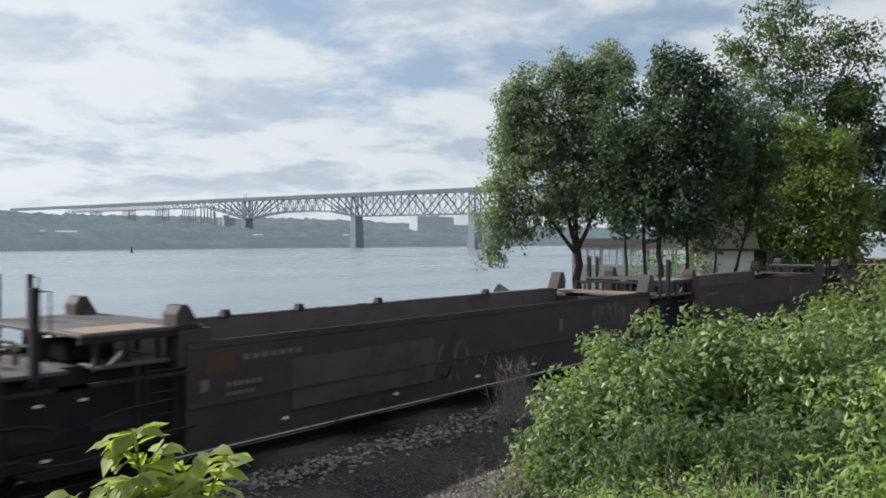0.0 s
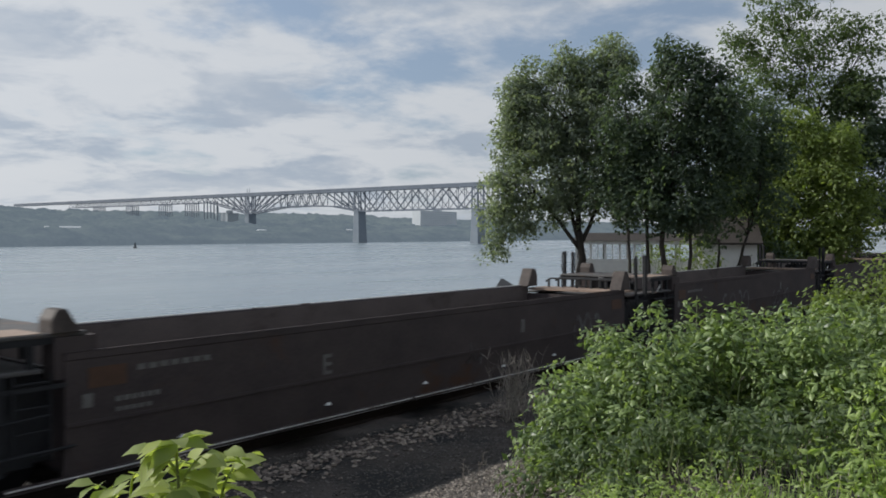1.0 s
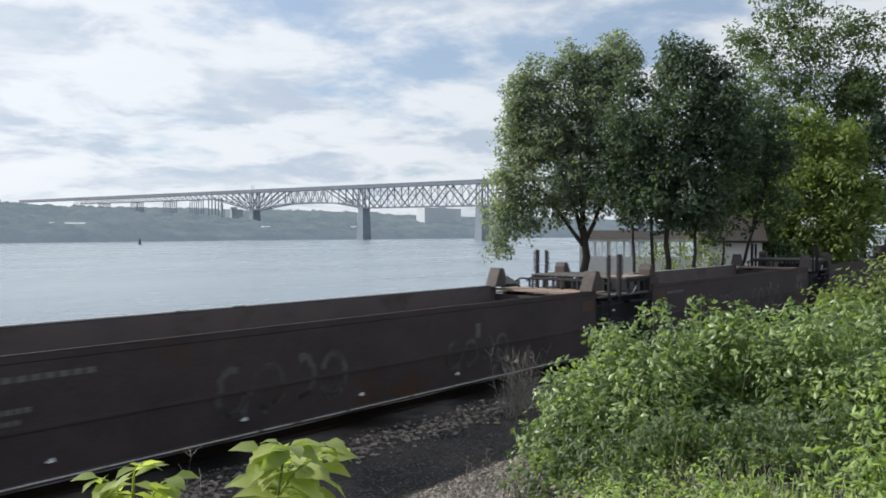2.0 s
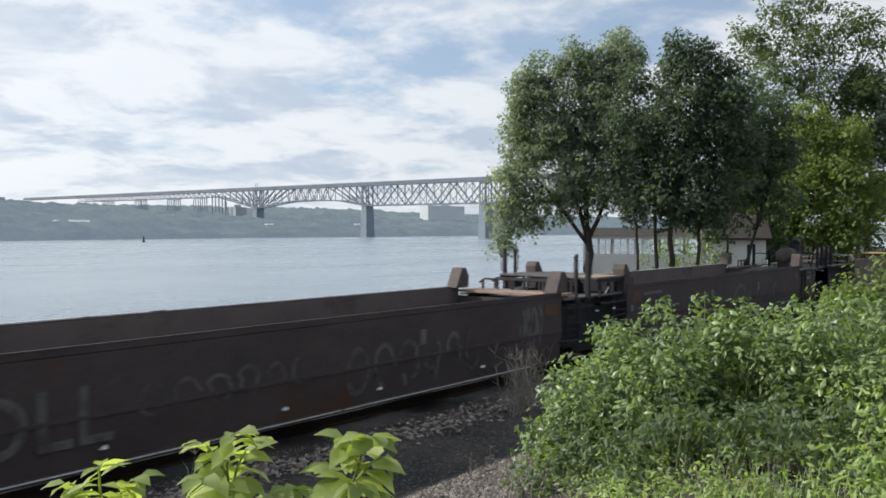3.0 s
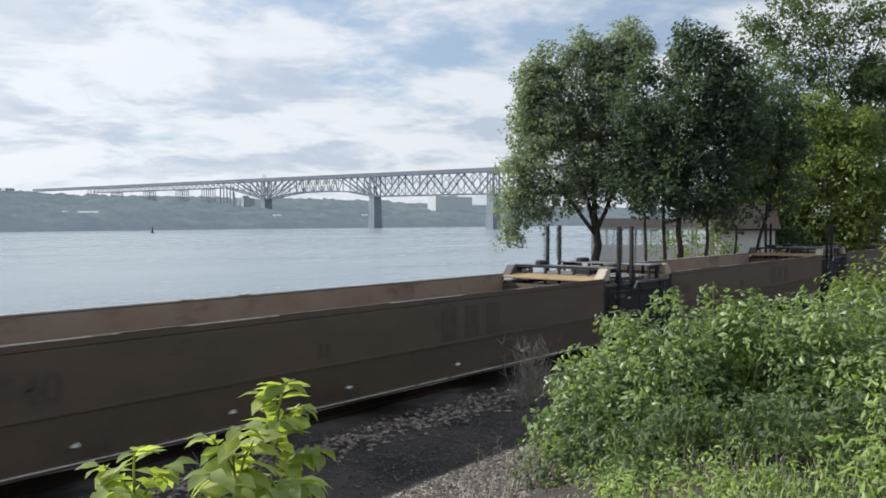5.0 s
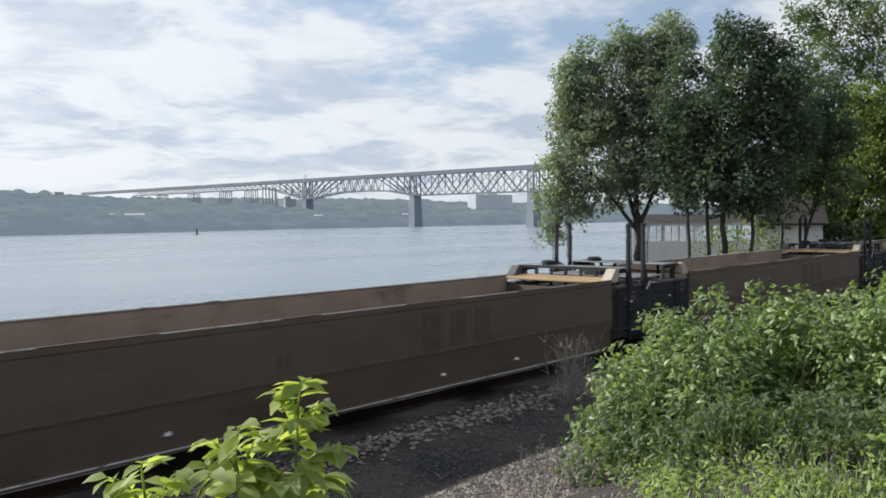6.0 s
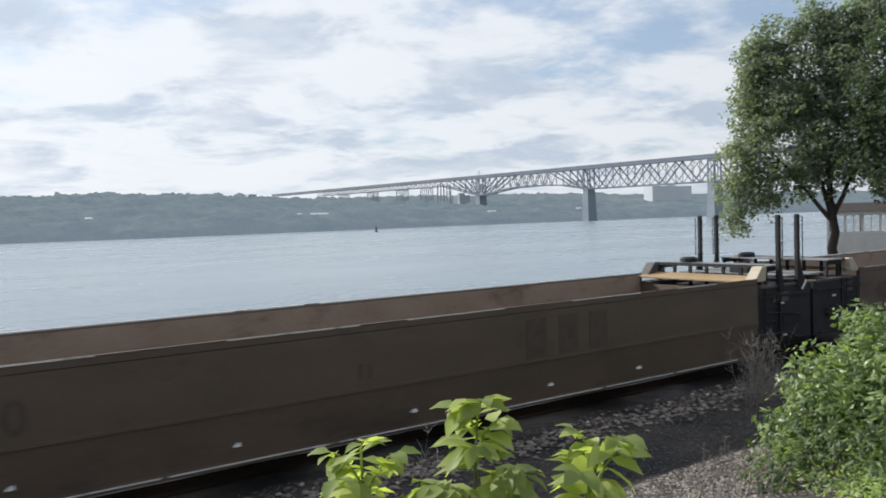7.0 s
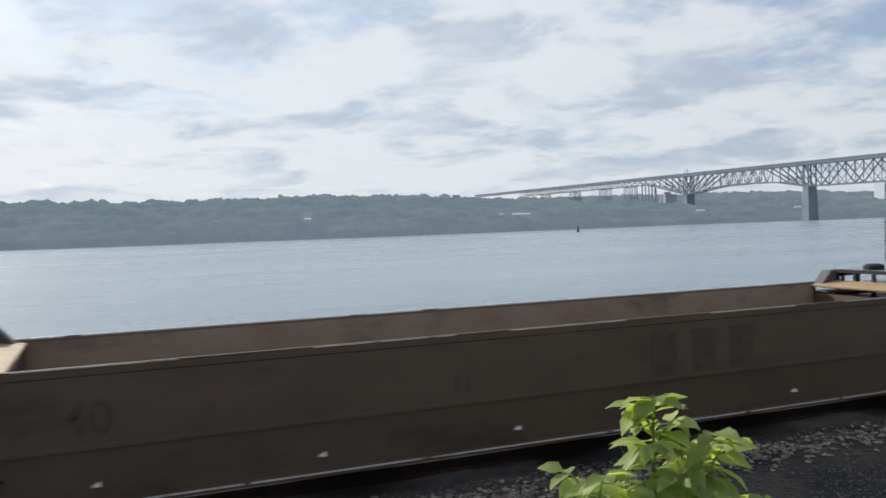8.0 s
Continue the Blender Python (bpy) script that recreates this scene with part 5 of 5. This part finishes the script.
def bush(label, mounds, leaf_mat, leaf, per, seed, clump=(0.2, 0.42), density=14, category="bush", aspect=0.5, group="bushes beside the track"):
    """A thicket: sprays of leaves over the surface of mounds (x, y, radius, top), with a loose, shaded inside."""
    rnd = random.Random(seed)
    b = thing("bush", label, category, group)
    stems, sprays, inside = Mesh(), [], []
    for x, y, r, top in mounds:
        z0 = land_z(x, y)
        h = top - z0
        for i in range(int(density * r * (r + h))):
            a, q = rnd.uniform(0, 2 * math.pi), math.sqrt(rnd.random())
            edge = math.sqrt(max(0.0, 1 - q ** 2.2))
            px, py = x + math.cos(a) * q * r, y + math.sin(a) * q * r
            pz = z0 + h * edge * (rnd.uniform(0.86, 1.03) if rnd.random() < 0.75 else rnd.uniform(0.35, 0.86))
            cr = rnd.uniform(*clump)
            hollow = hump(px, py, 1.5, seed) + 0.6 * hump(px, py, 3.4, seed + 3)
            pz -= max(0.0, -hollow) * 1.35 * min(1.0, h) * (0.4 if q > 0.8 else 1.0)
            if rnd.random() < 0.10:
                pz, cr = pz + rnd.uniform(0.04, 0.20), cr * 0.6
            sprays.append(((px, py, max(pz - cr * 0.5, z0 + 0.05)), (cr, cr, cr * 0.6)))
            if i % 3 == 0:
                inside.append(((x + (px - x) * 0.8, y + (py - y) * 0.8, z0 + (pz - z0) * rnd.uniform(0.3, 0.75)), (cr * 1.2, cr * 1.2, cr)))
            if rnd.random() < 0.3:
                limb(stems, (x + (px - x) * 0.6, y + (py - y) * 0.6, land_z(px, py) - 0.1), (px, py, pz), 0.012, 0.004, rnd, 0.1, 3, 4)
    tagged(part("undergrowth", stems, STEM, b), kind="stuff")
    p, n, s = clump_leaves(sprays, per, leaf, seed, 0.5)
    p2, n2, s2 = clump_leaves(inside, per * 0.5, leaf, seed + 1, 0.9)
    v, f = leaf_mesh(np.concatenate([p, p2]), np.concatenate([n, n2]), np.concatenate([s, s2]), seed, aspect)
    leaves_object("foliage", v, f, leaf_mat, b)
    return b


bush("bright green leafy thicket beside the gravel", [(7.75, 4.30, 0.7, 1.65), (7.75, 4.05, 0.9, 2.0), (8.2, 3.85, 1.0, 2.27), (8.6, 3.4, 1.0, 2.33), (8.5, 4.3, 0.9, 2.1), (9.6, 4.4, 1.1, 2.2)], LEAFBUSH, 0.080, 1250, 21, clump=(0.12, 0.42), density=17)
bush("bright green shrubs climbing the bank", [(8.9, 2.75, 1.0, 2.33), (9.1, 2.0, 1.0, 2.42), (10.4, 3.0, 1.2, 2.2), (10.6, 2.0, 1.2, 2.35), (9.6, 1.3, 1.0, 2.5)], LEAFBUSH, 0.080, 1250, 22, clump=(0.12, 0.42), density=16)
bush("yellow-green shrub standing beside the track", [(13.6, 3.0, 0.75, 2.75), (14.0, 2.5, 0.9, 3.05), (14.2, 1.9, 1.0, 3.1)], LEAFLIGHT, 0.10, 420, 23, clump=(0.2, 0.45), density=18)
# Darker leaf material here paints the shade at the thicket's foot.
bush("lower leafy growth in front of the thicket, shade painted in darker green", [(6.85, 3.65, 0.7, 1.2), (6.7, 3.1, 0.85, 1.48), (6.95, 2.5, 0.85, 1.62), (7.2, 1.9, 0.85, 1.72), (7.3, 1.3, 0.8, 1.78)], LEAFMID, 0.068, 1500, 25, clump=(0.10, 0.34), density=20)
bush("bright yellow-green nettles on the bank", [(6.6, 1.25, 0.6, 1.85), (7.4, 0.95, 0.7, 2.1), (8.2, 0.9, 0.8, 2.3), (6.0, 1.0, 0.5, 1.65)], LEAFWEED, 0.075, 1000, 28, clump=(0.10, 0.28), density=20, category="weeds", aspect=0.5)
bush("fresh low weeds at the foot of the thicket", [(6.2, 3.15, 0.5, 0.95), (5.85, 2.8, 0.65, 1.12), (5.7, 2.3, 0.7, 1.24), (5.9, 1.8, 0.6, 1.32), (6.5, 2.3, 0.6, 1.38), (6.4, 0.9, 0.5, 1.42), (5.2, 2.3, 0.6, 1.17), (5.4, 1.6, 0.6, 1.32)], LEAFWEED, 0.05, 1000, 24, clump=(0.09, 0.2), density=56, category="weeds", aspect=0.42)
bush("dark undergrowth at the foot of the trees", [(46.5, 13.9, 2.0, 2.7), (50.5, 13.9, 2.2, 3.0), (55.0, 13.8, 2.4, 3.4), (60.0, 14.2, 2.6, 3.2), (42.5, 14.2, 1.2, 1.6)], LEAFDARK, 0.22, 60, 26, clump=(0.5, 0.9), density=6, group="undergrowth behind the track")
bush("light green leaves before the cottage wall", [(40.2, 18.3, 1.0, 3.1), (39.4, 16.4, 1.0, 3.6), (38.6, 15.0, 0.8, 3.2)], LEAFLIGHT, 0.17, 90, 27, clump=(0.3, 0.55), density=9, group="undergrowth behind the track")


def dry_weeds(label, spots, seed, tall, group=""):
    """Bare branching stalks."""
    rnd = random.Random(seed)
    w = thing("dry_weed", label, "dry weed", group)
    m = Mesh()
    for x, y, n in spots:
        for _ in range(n):
            a = (x + rnd.gauss(0, 0.12), y + rnd.gauss(0, 0.12), land_z(x, y) - 0.03)
            h = tall * rnd.uniform(0.5, 1.0)
            b = (a[0] + rnd.gauss(0, 0.13) * tall, a[1] + rnd.gauss(0, 0.13) * tall, a[2] + h)
            pts = limb(m, a, b, 0.0045, 0.0015, rnd, 0.06, 4, 3)
            for _ in range(15):
                q = pts[rnd.randint(1, 4)]
                limb(m, q, q + Vector((rnd.gauss(0, 0.08), rnd.gauss(0, 0.08), rnd.uniform(0.05, 0.2))) * tall, 0.003, 0.0015, rnd, 0.1, 2, 3)
    tagged(part("brush", m, DRY, w), kind="stuff")
    return w


dry_weeds("bare grey-brown brushy weed beside the track", [(11.5, 7.65, 34), (11.3, 7.6, 12)], 31, 1.05)
dry_weeds("thin dry stalks standing at the track's edge", [(4.6, 6.9, 4)], 32, 0.9)
dry_weeds("flattened dry stalks at the bush's foot", [(7.6, 5.6, 5), (7.2, 5.0, 6), (6.9, 4.4, 6), (8.2, 5.9, 5), (6.6, 4.9, 5), (6.3, 4.3, 5)], 33, 0.26)


def grass(name, label, material, count, seed, reach):
    """Thin bent blades over the bank."""
    rg = np.random.default_rng(seed)
    vs, fs = [], []
    for i in range(count):
        x, y = rg.uniform(2.5, 16), rg.uniform(-3.0, reach)
        if hump(x, y, 0.8, 11) < -0.12:
            continue
        z, h, a, w = land_z(x, y) - 0.01, rg.uniform(0.07, 0.26), rg.uniform(0, 6.28), rg.uniform(0.003, 0.007)
        c, d, b = math.cos(a), math.sin(a), rg.uniform(0.1, 0.7) * h
        n = len(vs)
        vs += [(x - d * w, y + c * w, z), (x + d * w, y - c * w, z), (x + c * b * 0.4 + d * w * 0.7, y + d * b * 0.4 - c * w * 0.7, z + h * 0.65), (x + c * b * 0.4 - d * w * 0.7, y + d * b * 0.4 + c * w * 0.7, z + h * 0.65), (x + c * b, y + d * b, z + h)]
        fs += [(n, n + 1, n + 2, n + 3), (n + 3, n + 2, n + 4)]
    me = bpy.data.meshes.new(name)
    me.from_pydata(vs, [], fs)
    me.materials.append(material)
    return tagged(new(name, me), label, "grass", kind="stuff")


grass("grass", "thin green grass on the bank", LEAFWEED, 10000, 51, 2.3)
grass("dry_grass", "straw-coloured dry grass on the bank", DRY, 9000, 52, 4.9)


def pebbles(name, label, material, spots, seed):
    """Loose stones, each its own little faceted lump."""
    rng = np.random.default_rng(seed)
    ico = np.array([(1, 0, 0.2), (-0.9, 0.1, 0.1), (0.1, 1, -0.1), (-0.1, -0.95, 0.1), (0.1, 0.1, 0.75), (0, 0, -0.8)])
    fc = np.array([(0, 2, 4), (2, 1, 4), (1, 3, 4), (3, 0, 4), (2, 0, 5), (1, 2, 5), (3, 1, 5), (0, 3, 5)])
    vs, fs = [], []
    for i, (x, y, s) in enumerate(spots):
        a = rng.uniform(0, 6.28)
        q = ico * rng.uniform(0.6, 1.3, (6, 3)) * s * np.array([1.0, 0.8, 0.6])
        q = np.stack([q[:, 0] * np.cos(a) - q[:, 1] * np.sin(a), q[:, 0] * np.sin(a) + q[:, 1] * np.cos(a), q[:, 2]], 1) + np.array([x, y, land_z(x, y) + s * 0.25])
        vs.append(q)
        fs.append(fc + i * 6)
    me = bpy.data.meshes.new(name)
    me.from_pydata(np.concatenate(vs).tolist(), [], np.concatenate(fs).tolist())
    me.materials.append(material)
    return tagged(new(name, me), label, "gravel", kind="stuff")


rng = np.random.default_rng(5)
spots = [(x, y, s) for x, y, s in zip(rng.uniform(1.0, 20, 30000), 4.4 + 4.9 * rng.random(30000) ** 1.2, rng.uniform(0.010, 0.030, 30000))]
pebbles("gravel", "loose grey gravel along the track", STONE, spots, 6)
# Lighter stones laid where the sun falls past the train's shadow.
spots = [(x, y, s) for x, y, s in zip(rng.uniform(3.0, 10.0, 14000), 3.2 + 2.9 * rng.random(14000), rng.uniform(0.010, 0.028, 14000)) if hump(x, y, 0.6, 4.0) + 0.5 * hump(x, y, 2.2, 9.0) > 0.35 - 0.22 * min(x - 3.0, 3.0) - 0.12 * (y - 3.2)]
pebbles("pale_gravel", "gravel at the bank's foot, sunlight painted into its pale colour", SUNSTONE, spots, 8)
spots = [(x, y, s) for x, y, s in zip(rng.uniform(1.5, 24, 3200), rng.normal(8.35, 0.32, 3200), rng.uniform(0.025, 0.065, 3200))]
pebbles("rubble", "ridge of brownish ballast stones beside the rail", RUBBLE, spots, 7)


def compound_leaf(m, root, way, length, pairs, size, rnd):
    """An arching leaf with paired, pointed leaflets that hang from its midrib."""
    root, way = Vector(root), Vector(way).normalized()
    side = way.cross(Vector((0, 0, 1))).normalized()

    def rib(k):
        return root + way * length * k + Vector((0, 0, length * (0.36 * k - 0.58 * k * k)))

    for i in range(pairs + 1):
        k = (i + 0.8) / (pairs + 0.8)
        p = rib(k)
        ahead = (rib(min(1.0, k + 0.1)) - rib(k - 0.1)).normalized()
        for s in ((-1, 1) if i < pairs else (0,)):
            d = (side * s * 0.75 + ahead * (0.45 if s else 1.0) + Vector((0, 0, -rnd.uniform(0.0, 0.75)))).normalized()
            ln = size * (1.05 - 0.35 * k) * rnd.uniform(0.8, 1.15)
            up = Vector((rnd.gauss(0, 0.3), rnd.gauss(0, 0.3), 1)).normalized()
            sd = d.cross(up).normalized()
            up = sd.cross(d)
            w = ln * 0.29
            v = [p, p + d * ln * 0.3 + sd * w + up * ln * 0.07, p + d * ln * 0.65 + sd * w * 0.8 + up * ln * 0.02, p + d * ln - up * ln * 0.2, p + d * ln * 0.65 - sd * w * 0.8 + up * ln * 0.02, p + d * ln * 0.3 - sd * w + up * ln * 0.07, p + d * ln * 0.33, p + d * ln * 0.66 - up * ln * 0.04]
            m.add(v, [(0, 1, 6), (1, 2, 7, 6), (2, 3, 7), (3, 4, 7), (4, 5, 6, 7), (5, 0, 6)])
    m.tube([rib(0), rib(0.35), rib(0.7), rib(1.0)], [0.004, 0.0035, 0.003, 0.0015], 4)


def shoot(label, length, leaves, seed, spread=1.0):
    rnd = random.Random(seed)
    s = thing("sapling_shoot", label, "sapling", "shoots of the young plant")
    m = Mesh()
    m.tube([(0, 0, -0.15), (0.01, 0, length * 0.4), (-0.01, 0.01, length * 0.75), (0, 0, length * 0.985)], [0.011, 0.009, 0.006, 0.003], 6)
    part("stem", m, STEM, s)
    for i in range(leaves):
        k = (i + 0.5) / leaves
        z = length * (0.52 + 0.48 * k)
        a = i * 2.4 + rnd.uniform(-0.3, 0.3)
        lm = Mesh()
        compound_leaf(lm, (0, 0, z), (math.cos(a), math.sin(a), 0.30 + 1.9 * k ** 3), (0.37 - 0.27 * k) * spread, 9 if k < 0.7 else 5, 0.138 * (1.15 - 0.5 * k), rnd)
        part("leaf", lm, LEAFFRESH, s, smooth=True)
    return s


lead = shoot("fresh yellow-green sapling shoot swaying in the draught", 1.30, 16, 41, 0.82)
side_shoot = shoot("fresh green sapling side shoot swaying", 1.18, 16, 42, 1.25)
low_shoot = shoot("low fresh green sapling shoot", 1.10, 16, 43, 1.35)

# ---- the cottage ----


def build_cottage():
    c = thing("cottage", "white clapboard riverside cottage with glazed porch and brown roof", "house", at=pose(44.2, 18.6, -0.3, 0, 0, -64))
    # local x runs along the front, to the viewer's right; local y away from the viewer
    porch = part("porch_wall", Mesh().box(-5.6, 1.1, 0.0, 0.14, 0.0, 1.85), SIDING, c)
    for i in range(8):
        part("clapboard", Mesh().hexa([(-5.6, -0.022, 0.1 + i * 0.2), (0.2, -0.022, 0.1 + i * 0.2), (0.2, 0, 0.1 + i * 0.2), (-5.6, 0, 0.1 + i * 0.2), (-5.6, -0.006, 0.29 + i * 0.2), (0.2, -0.006, 0.29 + i * 0.2), (0.2, 0, 0.29 + i * 0.2), (-5.6, 0, 0.29 + i * 0.2)]), SIDING, porch)
    for i in range(8):
        x = -5.6 + i * 5.66 / 7
        part("porch_post", Mesh().box(x, x + 0.12, 0.0, 0.14, 1.85, 2.75), TRIM, c)
        if i < 7:
            win = part("window", Mesh().box(x + 0.12, x + 0.81, 0.03, 0.10, 1.85, 1.92), TRIM, c)
            part("sash_bar", Mesh().box(x + 0.44, x + 0.48, 0.03, 0.10, 1.92, 2.75), TRIM, win)
            part("pane", Mesh().box(x + 0.12, x + 0.81, 0.06, 0.07, 1.92, 2.75), GLASS, win)
    part("fascia", Mesh().box(-5.75, 1.2, -0.15, 0.2, 2.75, 2.95), TRIM, c)
    part("side_wall", Mesh().box(-5.6, -5.46, 0.14, 4.0, 0.0, 2.75), SIDING, c)
    part("back_wall", Mesh().box(-5.6, 0.2, 4.0, 4.14, 0.0, 1.3), SIDING, c)
    for i in range(5):
        part("back_post", Mesh().box(-5.6 + i * 1.42, -5.48 + i * 1.42, 4.0, 4.14, 1.3, 2.75), TRIM, c)
    roof = part("roof", Mesh().hexa([(-5.8, -0.25, 2.95), (1.2, -0.25, 2.95), (1.2, 4.3, 2.95), (-5.8, 4.3, 2.95), (-5.4, 1.6, 3.4), (1.2, 1.6, 3.4), (1.2, 2.4, 3.4), (-5.4, 2.4, 3.4)]), SHINGLE, c)
    wing = part("wing", Mesh().add([(1.1, -0.6, 0), (4.1, -0.6, 0), (4.1, 4.0, 0), (1.1, 4.0, 0), (1.1, -0.6, 2.9), (4.1, -0.6, 2.9), (4.1, 4.0, 2.9), (1.1, 4.0, 2.9), (1.1, 1.7, 4.2), (4.1, 1.7, 4.2)],
                                   [(3, 2, 1, 0), (0, 1, 5, 4), (2, 3, 7, 6), (1, 2, 6, 9, 5), (3, 0, 4, 8, 7)]), SIDING, c)
    for i in range(14):
        part("clapboard", Mesh().hexa([(1.1, -0.625, 0.1 + i * 0.2), (4.1, -0.625, 0.1 + i * 0.2), (4.1, -0.6, 0.1 + i * 0.2), (1.1, -0.6, 0.1 + i * 0.2), (1.1, -0.605, 0.29 + i * 0.2), (4.1, -0.605, 0.29 + i * 0.2), (4.1, -0.6, 0.29 + i * 0.2), (1.1, -0.6, 0.29 + i * 0.2)]), SIDING, wing)
    for y0, y1 in ((-0.95, 1.7), (4.35, 1.7)):
        part("roof_slope", Mesh().hexa([(0.85, y0, 2.76), (4.35, y0, 2.76), (4.35, y1, 4.24), (0.85, y1, 4.24), (0.85, y0, 2.86), (4.35, y0, 2.86), (4.35, y1, 4.36), (0.85, y1, 4.36)]), SHINGLE, c, "brown shingled roof slope")
    door = part("doorway", Mesh().box(1.35, 2.25, -0.68, -0.62, 0.05, 2.1), TRIM, c)
    part("door_glass", Mesh().box(1.5, 2.1, -0.70, -0.68, 1.1, 1.95), GLASS, door)
    for i in range(9):
        part("fence_picket", Mesh().box(4.7 + i * 0.3, 4.82 + i * 0.3, -0.4, -0.36, 0.0, 1.1), TRIM, c)


build_cottage()
skiff = thing("skiff", "small blue-grey boat bow drawn up by the water", "boat", at=pose(36.0, 24.6, -0.2, 0, 0, 40))
part("hull", Mesh().hexa([(-0.9, -0.35, 0), (0.6, -0.2, 0), (0.6, 0.2, 0), (-0.9, 0.35, 0), (-1.0, -0.5, 0.55), (1.0, -0.06, 0.85), (1.0, 0.06, 0.85), (-1.0, 0.5, 0.55)]), CARDARK, skiff)
part("thwart", Mesh().box(-0.5, -0.3, -0.4, 0.4, 0.58, 0.62), GRATING, skiff)

# ---- what moves ----
SPEED = 18.65
LEAD = [(0.0, -0.136, 0.093, 0.986), (0.5, -0.179, 0.016, 0.984), (1.0, -0.151, -0.046, 0.987), (1.5, -0.129, -0.152, 0.980), (3.0, 0.103, -0.240, 0.965), (3.5, 0.046, -0.285, 0.957), (4.0, 0.045, -0.258, 0.965), 
        (4.5, 0.208, 0.088, 0.974), (6.0, 0.132, 0.146, 0.980), (6.5, 0.205, 0.089, 0.975), (7.0, -0.033, -0.075, 0.997), (7.5, 0.101, 0.119, 0.988), (8.0, -0.045, -0.000, 0.999)]
SIDE = [(0.0, -0.118, 0.085, 0.989), (0.5, -0.126, 0.128, 0.984), (1.0, -0.134, 0.037, 0.990), (1.5, 0.044, -0.140, 0.989), (3.0, -0.069, 0.104, 0.992), (3.5, -0.069, 0.010, 0.998), (4.0, -0.087, 0.035, 0.996), 
        (4.5, -0.080, 0.063, 0.995), (6.0, -0.126, 0.201, 0.971), (6.5, 0.012, 0.291, 0.957), (7.0, 0.107, -0.176, 0.979), (7.5, -0.115, 0.146, 0.983), (8.0, -0.058, -0.018, 0.998)]
LOW = [(0.0, -0.041, 0.124, 0.991), (0.5, -0.026, 0.155, 0.988), (1.0, 0.006, 0.130, 0.992), (1.5, 0.033, 0.125, 0.992), (3.0, 0.010, 0.311, 0.950), (3.5, 0.116, 0.257, 0.959), (4.0, 0.038, 0.301, 0.953), 
        (4.5, 0.080, 0.283, 0.956), (6.0, -0.085, 0.207, 0.975), (6.5, 0.014, 0.316, 0.949), (7.0, -0.006, 0.192, 0.981), (7.5, -0.038, 0.101, 0.994), (8.0, -0.058, -0.062, 0.996)]


def lean(base, way):
    """A shoot rooted at base that leans along way."""
    q = Vector((0, 0, 1)).rotation_difference(Vector(way).normalized())
    return Matrix.Translation(base) @ q.to_matrix().to_4x4()


def motions():
    for car, at in cars:
        walk(car, [(t * 0.5, pose(at - SPEED * t * 0.5, TRACK_Y, 0)) for t in range(17)])
    walk(lead, [(r[0], lean((1.30, 1.72, 1.25), r[1:])) for r in LEAD])
    walk(side_shoot, [(r[0], lean((1.42, 1.70, 1.25), r[1:])) for r in SIDE])
    walk(low_shoot, [(r[0], lean((1.15, 1.80, 1.25), r[1:])) for r in LOW])


motions()
